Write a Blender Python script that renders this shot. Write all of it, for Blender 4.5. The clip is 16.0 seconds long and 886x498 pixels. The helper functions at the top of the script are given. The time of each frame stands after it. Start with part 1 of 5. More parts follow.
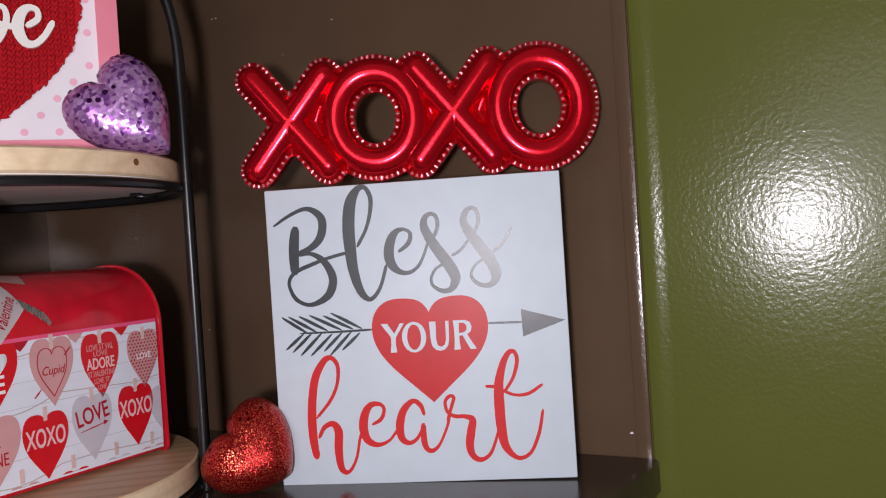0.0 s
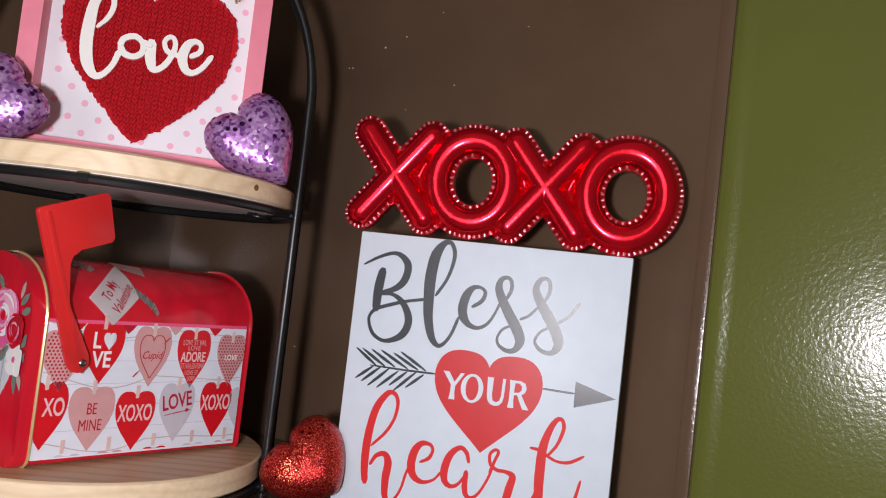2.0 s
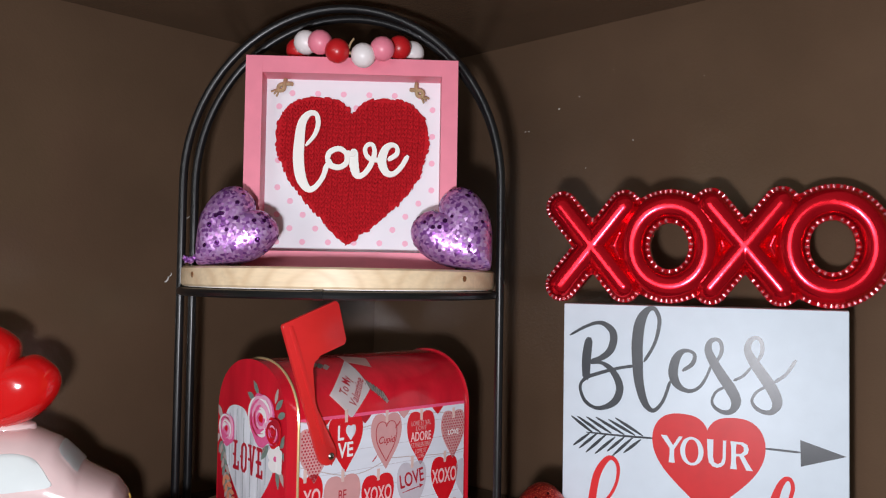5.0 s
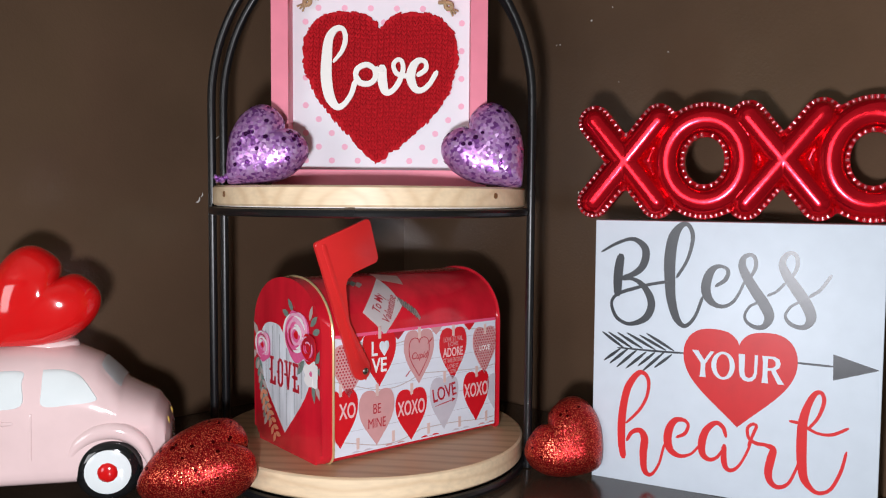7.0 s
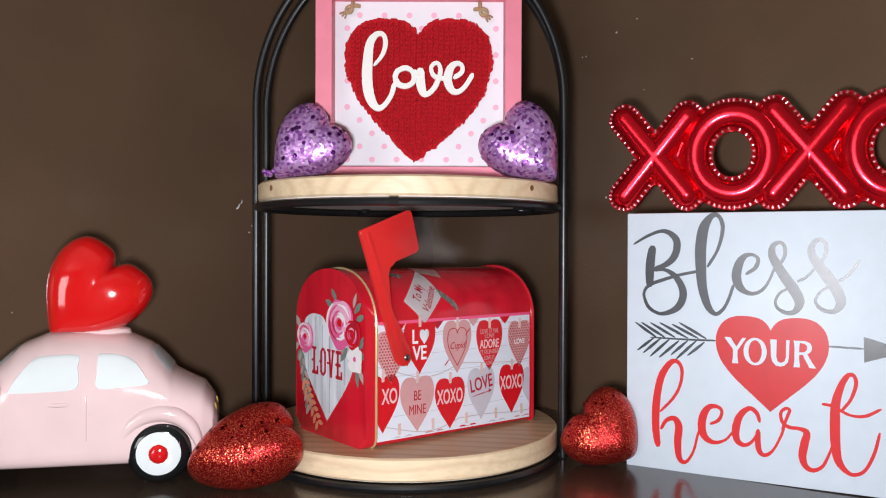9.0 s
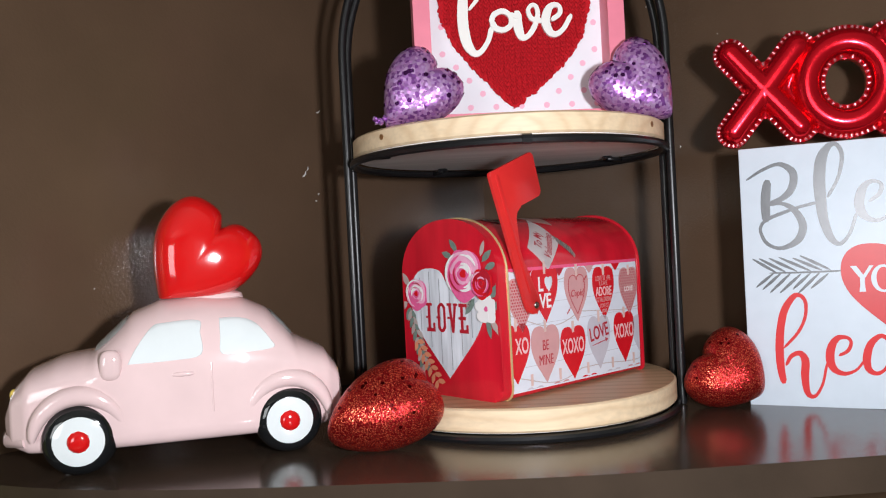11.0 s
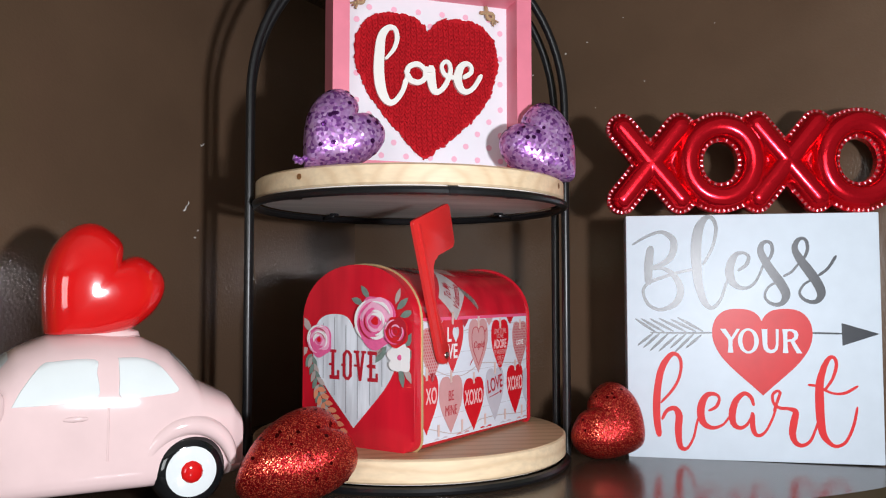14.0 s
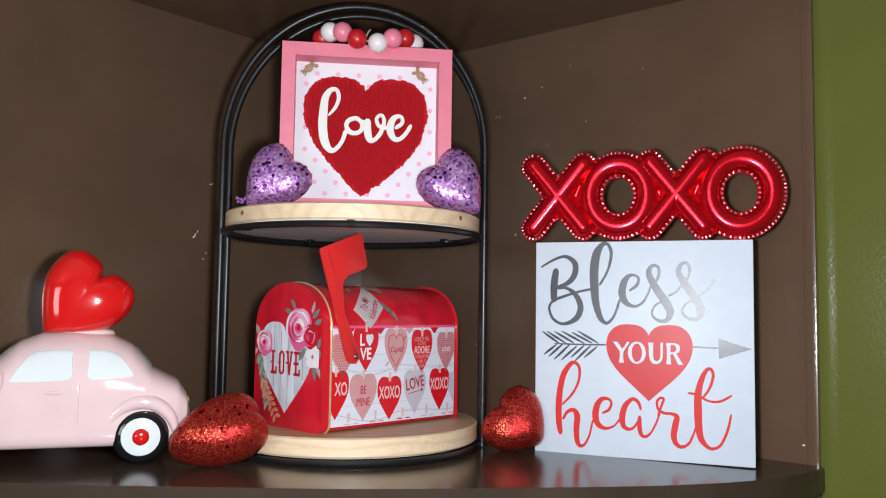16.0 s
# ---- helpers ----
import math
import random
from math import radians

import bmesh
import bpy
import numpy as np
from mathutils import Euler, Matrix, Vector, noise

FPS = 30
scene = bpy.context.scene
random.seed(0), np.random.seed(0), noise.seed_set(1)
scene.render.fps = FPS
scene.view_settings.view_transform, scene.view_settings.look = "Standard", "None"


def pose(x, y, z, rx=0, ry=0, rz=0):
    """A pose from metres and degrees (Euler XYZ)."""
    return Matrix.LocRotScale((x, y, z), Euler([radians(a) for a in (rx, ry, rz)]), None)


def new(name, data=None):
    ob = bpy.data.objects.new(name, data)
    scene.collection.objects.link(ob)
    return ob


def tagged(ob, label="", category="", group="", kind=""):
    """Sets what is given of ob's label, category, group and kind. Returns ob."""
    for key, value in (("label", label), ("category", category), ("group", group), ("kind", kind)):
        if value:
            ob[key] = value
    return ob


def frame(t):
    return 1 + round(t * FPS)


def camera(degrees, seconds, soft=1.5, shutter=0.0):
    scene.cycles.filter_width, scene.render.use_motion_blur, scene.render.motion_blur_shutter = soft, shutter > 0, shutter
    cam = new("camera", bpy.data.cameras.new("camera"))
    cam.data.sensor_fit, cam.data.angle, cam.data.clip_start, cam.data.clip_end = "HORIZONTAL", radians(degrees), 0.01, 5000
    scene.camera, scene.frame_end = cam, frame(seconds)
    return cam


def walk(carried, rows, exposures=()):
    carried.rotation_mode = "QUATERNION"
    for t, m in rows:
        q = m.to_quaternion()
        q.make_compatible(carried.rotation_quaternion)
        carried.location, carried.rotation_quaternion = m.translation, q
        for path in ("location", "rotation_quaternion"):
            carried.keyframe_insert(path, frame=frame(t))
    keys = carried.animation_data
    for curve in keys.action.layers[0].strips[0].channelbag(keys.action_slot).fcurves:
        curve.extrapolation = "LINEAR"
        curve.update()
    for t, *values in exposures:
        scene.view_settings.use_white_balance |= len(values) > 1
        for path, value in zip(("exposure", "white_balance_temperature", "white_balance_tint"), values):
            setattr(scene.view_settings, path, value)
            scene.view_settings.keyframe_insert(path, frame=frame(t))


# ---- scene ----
cam = camera(56.9, 16.0, soft=1.15)
METRES, EYE, TILT, LEAN, TURN = 0.72, 0.165, 0.0, 0.0, 0.0
ROWS = [
    (0.0, 0.0, 0.0, 0.0, -0.05, -0.77, 3.64),
    (0.5, 0.0127, -0.0086, -0.0021, 0.14, -0.83, -0.64),
    (1.0, 0.0208, -0.0218, -0.0017, 1.09, -0.26, -4.08),
    (1.5, 0.0317, -0.0349, 0.0031, 3.52, 0.86, -5.44),
    (2.0, 0.0313, -0.0582, 0.0052, 7.23, 2.75, -6.58),
    (2.5, 0.0289, -0.0711, 0.0095, 10.76, 3.32, -7.06),
    (3.0, 0.0192, -0.0788, 0.0108, 12.56, 3.72, -6.82),
    (3.5, 0.0129, -0.088, 0.0203, 14.5, 3.59, -4.96),
    (4.0, -0.0005, -0.0978, 0.0422, 16.66, 3.57, -2.98),
    (6.5, -0.0072, -0.1135, 0.1033, 20.17, -2.51, -0.3),
    (7.0, -0.0093, -0.1081, 0.0774, 20.67, -3.57, -0.4),
    (7.5, -0.0039, -0.1068, 0.0625, 20.64, -3.76, -0.22),
    (8.0, -0.0067, -0.109, 0.0436, 21.32, -3.23, -0.04),
    (8.5, -0.0145, -0.1257, 0.036, 21.23, -1.07, -0.08),
    (9.0, -0.0244, -0.1499, 0.0207, 21.41, -0.36, -0.17),
    (9.5, -0.063, -0.1733, 0.0102, 21.7, -0.17, 0.19),
    (10.0, -0.1213, -0.1811, -0.0083, 21.39, -0.32, 1.6),
    (12.5, -0.2926, -0.1775, -0.0402, 10.78, 0.28, 2.0),
    (13.0, -0.316, -0.1813, -0.0386, 9.38, 0.87, 1.26),
    (13.5, -0.3251, -0.1919, -0.0327, 6.79, 1.85, 0.55),
    (14.0, -0.3226, -0.1978, -0.0341, 3.52, 3.0, 0.06),
    (14.5, -0.3054, -0.1969, -0.0361, 1.77, 3.51, -0.27),
    (15.0, -0.2242, -0.2269, -0.0346, 3.26, 3.68, -0.28),
    (15.5, -0.1157, -0.2888, -0.0345, 11.16, 4.05, -0.7),
    (16.0, -0.0172, -0.3371, -0.0355, 14.07, 4.09, -0.83),
]
walk(cam, [(t, pose(0, 0, EYE, TILT, LEAN, TURN) @ pose(METRES * x, METRES * y, METRES * z, 90 + pitch, roll, yaw)) for t, x, y, z, yaw, pitch, roll in ROWS],
     exposures=[(0.0, -0.40, 6750, 17), (1.0, -0.40, 6800, 17), (2.0, -0.19, 6800, 15), (2.7, -0.02, 6750, 12), (3.5, -0.08, 6650, 11), (4.0, -0.15, 6600, 10.5), (6.5, -0.11, 6560, 10), (8.0, 0.02, 6600, 10), (10.0, 0.05, 6560, 9), (13.0, 0.08, 6560, 8), (16.0, 0.02, 6420, 8)])

# ---- light: a phone's small bright lamp held beside the lens, the dim room behind ----
lamp = new("phone_lamp", bpy.data.lights.new("phone_lamp", "POINT"))
lamp.data.energy, lamp.data.shadow_soft_size, lamp.data.color = 15.0, 0.018, (0.94, 0.95, 1.03)
lamp.location = (-0.046, -0.10, 0.156)
day = new("window_light", bpy.data.lights.new("window_light", "AREA"))
day.data.shape, day.data.size, day.data.size_y, day.data.energy, day.data.color = "RECTANGLE", 1.2, 1.0, 20.0, (0.95, 0.97, 1.0)
world = bpy.data.worlds.new("world")
scene.world = world
world.use_nodes = True
world.node_tree.nodes["Background"].inputs[0].default_value = (0.9, 0.95, 1.0, 1)
world.node_tree.nodes["Background"].inputs[1].default_value = 0.05

# ---- materials ----


def material(name, base, rough=0.5, metal=0.0, vary=0.1, scale=40.0, bump=0.1, bump_scale=400.0, bump_dist=0.0004, coat=0.0, second=None, stretch=(1, 1, 1), spec=0.5):
    """A surface with colour that varies at two scales, and fine relief. Scales are per metre."""
    m = bpy.data.materials.new(name)
    m.use_nodes = True
    nt = m.node_tree
    b = nt.nodes["Principled BSDF"]
    b.inputs["Roughness"].default_value = rough
    b.inputs["Metallic"].default_value = metal
    b.inputs["Coat Weight"].default_value = coat
    b.inputs["Coat Roughness"].default_value = 0.08
    b.inputs["Specular IOR Level"].default_value = spec
    co = nt.nodes.new("ShaderNodeTexCoord")
    mp = nt.nodes.new("ShaderNodeMapping")
    mp.inputs["Scale"].default_value = stretch
    nt.links.new(co.outputs["Object"], mp.inputs["Vector"])
    n1 = nt.nodes.new("ShaderNodeTexNoise")
    n1.inputs["Scale"].default_value, n1.inputs["Detail"].default_value = scale, 6
    nt.links.new(mp.outputs["Vector"], n1.inputs["Vector"])
    mix = nt.nodes.new("ShaderNodeMix")
    mix.data_type = "RGBA"
    lo = second or tuple(c * (1 - vary) for c in base)
    hi = base if second else tuple(min(1, c * (1 + vary)) for c in base)
    mix.inputs[6].default_value, mix.inputs[7].default_value = (*lo, 1), (*hi, 1)
    ramp = nt.nodes.new("ShaderNodeMapRange")
    ramp.inputs[1].default_value, ramp.inputs[2].default_value = 0.3, 0.7
    nt.links.new(n1.outputs["Fac"], ramp.inputs[0])
    nt.links.new(ramp.outputs[0], mix.inputs[0])
    nt.links.new(mix.outputs[2], b.inputs["Base Color"])
    if bump:
        n2 = nt.nodes.new("ShaderNodeTexNoise")
        n2.inputs["Scale"].default_value, n2.inputs["Detail"].default_value = bump_scale, 3
        nt.links.new(mp.outputs["Vector"], n2.inputs["Vector"])
        bp = nt.nodes.new("ShaderNodeBump")
        bp.inputs["Strength"].default_value, bp.inputs["Distance"].default_value = bump, bump_dist
        nt.links.new(n2.outputs["Fac"], bp.inputs["Height"])
        nt.links.new(bp.outputs["Normal"], b.inputs["Normal"])
    return m


def wood(name, light, dark, ring, way, scale, shift):
    """Pale sawn pine: stretched rings with fine grain."""
    m = material(name, light, rough=0.45, vary=0.08, scale=300, bump=0.15, bump_scale=500, stretch=(0.12, 1, 1))
    nt = m.node_tree
    b = nt.nodes["Principled BSDF"]
    co = nt.nodes.new("ShaderNodeTexCoord")
    mp = nt.nodes.new("ShaderNodeMapping")
    mp.inputs["Scale"].default_value = scale
    mp.inputs["Location"].default_value = shift
    xyz = nt.nodes.new("ShaderNodeSeparateXYZ")
    fold = nt.nodes.new("ShaderNodeMath")
    fold.operation = "PINGPONG"
    fold.inputs[1].default_value = 0.053
    back = nt.nodes.new("ShaderNodeCombineXYZ")
    nt.links.new(co.outputs["Object"], xyz.inputs[0])
    nt.links.new(xyz.outputs[0], fold.inputs[0])
    for k, source in enumerate((fold.outputs[0], xyz.outputs[1], xyz.outputs[2])):
        nt.links.new(source, back.inputs[k])
    nt.links.new((back if way == "Y" else co).outputs[0 if way == "Y" else "Object"], mp.inputs["Vector"])
    wv = nt.nodes.new("ShaderNodeTexWave")
    wv.wave_type, wv.rings_direction = "RINGS", way
    wv.inputs["Scale"].default_value, wv.inputs["Distortion"].default_value = ring, 2.2
    wv.inputs["Detail"].default_value, wv.inputs["Detail Scale"].default_value = 3, 1.2
    nt.links.new(mp.outputs["Vector"], wv.inputs["Vector"])
    mix = nt.nodes.new("ShaderNodeMix")
    mix.data_type = "RGBA"
    old = b.inputs["Base Color"].links[0].from_socket
    pw = nt.nodes.new("ShaderNodeMath")
    pw.operation = "POWER"
    pw.inputs[1].default_value = 3.0
    nt.links.new(wv.outputs["Fac"], pw.inputs[0])
    sc = nt.nodes.new("ShaderNodeMath")
    sc.operation = "MULTIPLY"
    sc.inputs[1].default_value = 0.36 if way == "Y" else 0.55
    nt.links.new(pw.outputs[0], sc.inputs[0])
    nt.links.new(sc.outputs[0], mix.inputs[0])
    nt.links.new(old, mix.inputs[6])
    mix.inputs[7].default_value = (*dark, 1)
    nt.links.new(mix.outputs[2], b.inputs["Base Color"])
    return m


def glitter(name, colours, cell=900.0, tilt=0.9, rough=0.25, big=0.0, metal=0.85):
    """Foil flakes: each cell has its own tilt and tone."""
    m = bpy.data.materials.new(name)
    m.use_nodes = True
    nt = m.node_tree
    b = nt.nodes["Principled BSDF"]
    b.inputs["Roughness"].default_value, b.inputs["Metallic"].default_value = rough, metal
    b.inputs["Coat Weight"].default_value = 0.0
    co = nt.nodes.new("ShaderNodeTexCoord")
    geo = nt.nodes.new("ShaderNodeNewGeometry")

    def cells(scale):
        v = nt.nodes.new("ShaderNodeTexVoronoi")
        v.inputs["Scale"].default_value = scale
        nt.links.new(co.outputs["Object"], v.inputs["Vector"])
        return v

    fine = cells(cell)
    source = fine.outputs["Color"]
    if big:
        coarse = cells(big)
        pick = nt.nodes.new("ShaderNodeSeparateColor")
        nt.links.new(coarse.outputs["Color"], pick.inputs[0])
        choose = nt.nodes.new("ShaderNodeMath")
        choose.operation = "GREATER_THAN"
        choose.inputs[1].default_value = 0.62
        nt.links.new(pick.outputs[2], choose.inputs[0])
        mixc = nt.nodes.new("ShaderNodeMix")
        mixc.data_type = "RGBA"
        nt.links.new(choose.outputs[0], mixc.inputs[0])
        nt.links.new(fine.outputs["Color"], mixc.inputs[6])
        nt.links.new(coarse.outputs["Color"], mixc.inputs[7])
        source = mixc.outputs[2]
    ramp = nt.nodes.new("ShaderNodeValToRGB")
    ramp.color_ramp.interpolation = "CONSTANT"
    els = ramp.color_ramp.elements
    while len(els) < len(colours):
        els.new(0.5)
    for i, (e, c) in enumerate(zip(els, colours)):
        e.position = i / len(colours)
        e.color = (*c, 1)
    sep = nt.nodes.new("ShaderNodeSeparateColor")
    nt.links.new(source, sep.inputs[0])
    nt.links.new(sep.outputs[0], ramp.inputs[0])
    nt.links.new(ramp.outputs[0], b.inputs["Base Color"])
    sub = nt.nodes.new("ShaderNodeVectorMath")
    sub.operation = "SUBTRACT"
    sub.inputs[1].default_value = (0.5, 0.5, 0.5)
    nt.links.new(source, sub.inputs[0])
    scl = nt.nodes.new("ShaderNodeVectorMath")
    scl.operation = "SCALE"
    scl.inputs["Scale"].default_value = tilt
    nt.links.new(sub.outputs[0], scl.inputs[0])
    add = nt.nodes.new("ShaderNodeVectorMath")
    nt.links.new(geo.outputs["Normal"], add.inputs[0])
    nt.links.new(scl.outputs[0], add.inputs[1])
    nrm = nt.nodes.new("ShaderNodeVectorMath")
    nrm.operation = "NORMALIZE"
    nt.links.new(add.outputs[0], nrm.inputs[0])
    nt.links.new(nrm.outputs[0], b.inputs["Normal"])
    return m


BROWN = material("brown gloss paint", (0.112, 0.068, 0.042), rough=0.15, vary=0.1, scale=9, bump=0.3, bump_scale=420, bump_dist=0.0006)
SHELF = material("brown gloss shelf paint", (0.048, 0.033, 0.023), rough=0.17, vary=0.2, scale=14, bump=0.16, bump_scale=700, bump_dist=0.0005)
GREEN = material("olive green wall paint", (0.110, 0.121, 0.026), rough=0.18, vary=0.05, scale=7, bump=0.17, bump_scale=330, bump_dist=0.0011, spec=0.24)
PLAIN = material("off white room paint", (0.45, 0.43, 0.38), rough=0.7, vary=0.05, scale=4, bump=0.05)
WHITE = material("white painted board", (0.61, 0.68, 0.75), rough=0.5, vary=0.03, scale=60, bump=0.12, bump_scale=700)
BLACK = material("black powder-coated steel", (0.008, 0.008, 0.009), rough=0.32, vary=0.2, scale=200, bump=0.05)
INK = material("charcoal painted letters", (0.024, 0.028, 0.036), rough=0.32, vary=0.12, scale=90, bump=0.14, bump_scale=1500)
RED = material("satin red paint", (0.58, 0.010, 0.013), rough=0.40, vary=0.06, scale=80, bump=0.06, bump_scale=1200, spec=0.35)
SCRIPT_RED = material("red painted letters", (0.64, 0.014, 0.016), rough=0.5, vary=0.06, scale=80, bump=0.15, bump_scale=1200, spec=0.3)
TIN = material("red printed tin", (0.58, 0.011, 0.026), rough=0.18, vary=0.16, scale=22, bump=0.03, coat=0.4, stretch=(3, 3, 0.5))
TINSIDE = material("white printed plank tin", (0.72, 0.75, 0.83), rough=0.2, vary=0.04, scale=30, bump=0.02, coat=0.3, stretch=(0.3, 1, 4))
FLAGRED = material("red plastic flag", (0.62, 0.022, 0.022), rough=0.3, vary=0.04, scale=60, bump=0.04)
GOLD = material("gold lacquered rim", (0.84, 0.66, 0.34), rough=0.25, metal=0.6, vary=0.1, scale=120, bump=0)
PINKRIM = material("pink printed line", (0.80, 0.10, 0.22), rough=0.25, vary=0.05, bump=0)
STEEL = material("steel rivet", (0.35, 0.32, 0.30), rough=0.25, metal=1, vary=0.1, bump=0)
PINE = wood("pale sawn pine", (0.76, 0.59, 0.39), (0.57, 0.37, 0.20), 30.0, "Y", (0.62, 0.35, 1.1), (0.006, 0, -0.236))
PINETOP = wood("waxed pine disc", (0.53, 0.35, 0.20), (0.33, 0.195, 0.105), 22.0, "Z", (0.25, 1.0, 1.0), (0.01, 0.16, 0))
# grey wash made paler to include light bounced up from the tin and lower disc
PINEGREY = material("grey-washed underside lightened for bounce", (0.84, 0.82, 0.78), rough=0.6, vary=0.12, scale=60, bump=0.2, stretch=(0.1, 1, 1))
KNOT = material("pine knot", (0.20, 0.09, 0.03), rough=0.5, vary=0.3, scale=300, bump=0)
PINK = material("pink painted wood", (0.80, 0.22, 0.30), rough=0.5, vary=0.05, scale=60, bump=0.15, bump_scale=500)
PAPER = material("white paper backing", (0.80, 0.80, 0.84), rough=0.7, vary=0.02, scale=50, bump=0.05)
DOT = material("pink printed dots", (0.86, 0.46, 0.58), rough=0.7, vary=0.04, bump=0)
YARN = material("red knitted yarn", (0.50, 0.010, 0.018), rough=0.85, vary=0.25, scale=700, bump=0.6, bump_scale=2500, bump_dist=0.0006, spec=0.2)
TWINE = material("jute twine", (0.42, 0.29, 0.16), rough=0.9, vary=0.3, scale=900, bump=0.5, bump_scale=2500)
CREAM = material("white enamelled wood letters", (0.84, 0.83, 0.78), rough=0.45, vary=0.02, scale=60, bump=0.06)
CERAMIC = material("pale pink glazed ceramic", (0.79, 0.59, 0.58), rough=0.09, vary=0.05, scale=30, bump=0.10, bump_scale=60, bump_dist=0.0012, coat=0.6)
GLAZEWHITE = material("white glazed ceramic", (0.76, 0.81, 0.81), rough=0.1, vary=0.02, scale=60, bump=0.02, coat=0.6)
GLAZERED = material("red glazed ceramic", (0.64, 0.008, 0.009), rough=0.08, vary=0.06, scale=25, bump=0.12, bump_scale=60, bump_dist=0.0012, coat=0.7)
GLAZEBLACK = material("black glazed ceramic", (0.008, 0.009, 0.010), rough=0.08, vary=0.1, bump=0.02, coat=0.6)
GLAZEYELLOW = material("yellow glazed ceramic", (0.75, 0.55, 0.12), rough=0.15, vary=0.05, bump=0)
FOIL = material("red metallised plastic", (0.82, 0.010, 0.024), rough=0.18, metal=0.82, vary=0.05, scale=60, bump=0.13, bump_scale=190, bump_dist=0.0007)
# same red foil as the letters, base paled to paint in the pleats' highlights
FOILBEAD = material("red foil crimps paled for glints", (0.92, 0.26, 0.30), rough=0.24, metal=0.85, vary=0.25, scale=300, bump=0)
REDGLIT = glitter("red glitter", [(0.36, 0.008, 0.012), (0.50, 0.020, 0.018), (0.22, 0.004, 0.008), (0.42, 0.012, 0.014), (0.90, 0.16, 0.08)], cell=1900, tilt=0.52, rough=0.32, metal=0.76)
PURPLE = glitter("lilac foil sequins", [(0.58, 0.30, 0.66), (0.40, 0.17, 0.50), (0.68, 0.42, 0.74), (0.24, 0.07, 0.32), (0.62, 0.36, 0.72), (0.52, 0.24, 0.58)], cell=450, tilt=0.30, rough=0.33, metal=0.62)
SEQUIN = glitter("dark purple sequins", [(0.10, 0.02, 0.15), (0.16, 0.03, 0.22), (0.06, 0.012, 0.09)], cell=200, tilt=0.5, rough=0.2)
REDSEQ = glitter("dark red sequins", [(0.12, 0.002, 0.003), (0.06, 0.001, 0.002)], cell=200, tilt=0.5, rough=0.3)
PRINT = {
    "red": material("red print", (0.62, 0.010, 0.018), rough=0.25, vary=0.05, scale=90, bump=0),
    "blush": material("blush print", (0.60, 0.31, 0.31), rough=0.25, vary=0.05, scale=90, bump=0),
    "grey": material("lilac grey print", (0.54, 0.51, 0.57), rough=0.25, vary=0.05, scale=90, bump=0),
    "ink": material("crimson ink print", (0.42, 0.010, 0.025), rough=0.3, vary=0.05, bump=0),
    "white": material("white print", (0.82, 0.80, 0.80), rough=0.3, vary=0.03, bump=0),
    "pale": material("pale pink print", (0.76, 0.48, 0.49), rough=0.3, vary=0.05, bump=0),
    "line": material("grey string print", (0.45, 0.36, 0.34), rough=0.4, vary=0.1, bump=0),
    "peg": material("peg print", (0.66, 0.46, 0.42), rough=0.4, vary=0.1, bump=0),
    "rose": material("rose pink print", (0.74, 0.12, 0.30), rough=0.25, vary=0.08, scale=300, bump=0),
    "roselight": material("pale rose print", (0.80, 0.40, 0.56), rough=0.25, vary=0.05, scale=300, bump=0),
    "leaf": material("grey green leaf print", (0.16, 0.22, 0.19), rough=0.3, vary=0.2, scale=300, bump=0),
    "fern": material("copper fern print", (0.70, 0.25, 0.14), rough=0.3, vary=0.1, bump=0),
    "plank": material("grey white plank print", (0.62, 0.65, 0.70), rough=0.3, vary=0.26, scale=150, bump=0, stretch=(1, 1, 0.12)),
    "plankline": material("plank joint print", (0.30, 0.31, 0.34), rough=0.3, vary=0.1, bump=0),
}
BEAD = {"red": material("red wooden bead", (0.50, 0.012, 0.016), rough=0.32, vary=0.06, scale=90, bump=0.05),
        "white": material("white wooden bead", (0.80, 0.74, 0.74), rough=0.38, vary=0.03, scale=90, bump=0.05),
        "pink": material("pink wooden bead", (0.78, 0.22, 0.30), rough=0.36, vary=0.04, scale=90, bump=0.05)}
CHIP = material("bare plaster chip", (0.75, 0.73, 0.70), rough=0.8, vary=0.1, bump=0.1)

# ---- builders ----


def smooth(ob, on=True):
    for p in ob.data.polygons:
        p.use_smooth = on
    return ob


def part(name, bm, mat, parent=None, label="", shade=True):
    me = bpy.data.meshes.new(name)
    bmesh.ops.recalc_face_normals(bm, faces=bm.faces)
    for e in bm.edges:
        e.smooth = e.calc_face_angle(0) < radians(42)
    bm.to_mesh(me)
    bm.free()
    me.materials.append(mat)
    ob = new(name, me)
    ob.parent = parent
    if label:
        tagged(ob, label)
    return smooth(ob, shade)


def thing(name, m, label, category, group="", kind=""):
    ob = new(name)
    ob.empty_display_size = 0.02
    ob.matrix_basis = m
    return tagged(ob, label, category, group, kind)


def box(x0, x1, y0, y1, z0, z1, bevel=0.0, bm=None):
    bm = bm or bmesh.new()
    vs = [bm.verts.new((x, y, z)) for z in (z0, z1) for x, y in ((x0, y0), (x1, y0), (x1, y1), (x0, y1))]
    fs = [bm.faces.new([vs[i] for i in q]) for q in ((3, 2, 1, 0), (4, 5, 6, 7), (0, 1, 5, 4), (1, 2, 6, 5), (2, 3, 7, 6), (3, 0, 4, 7))]
    if bevel:
        es = list({e for f in fs for e in f.edges})
        bmesh.ops.bevel(bm, geom=es, offset=bevel, segments=2, profile=0.5, affect="EDGES")
    return bm


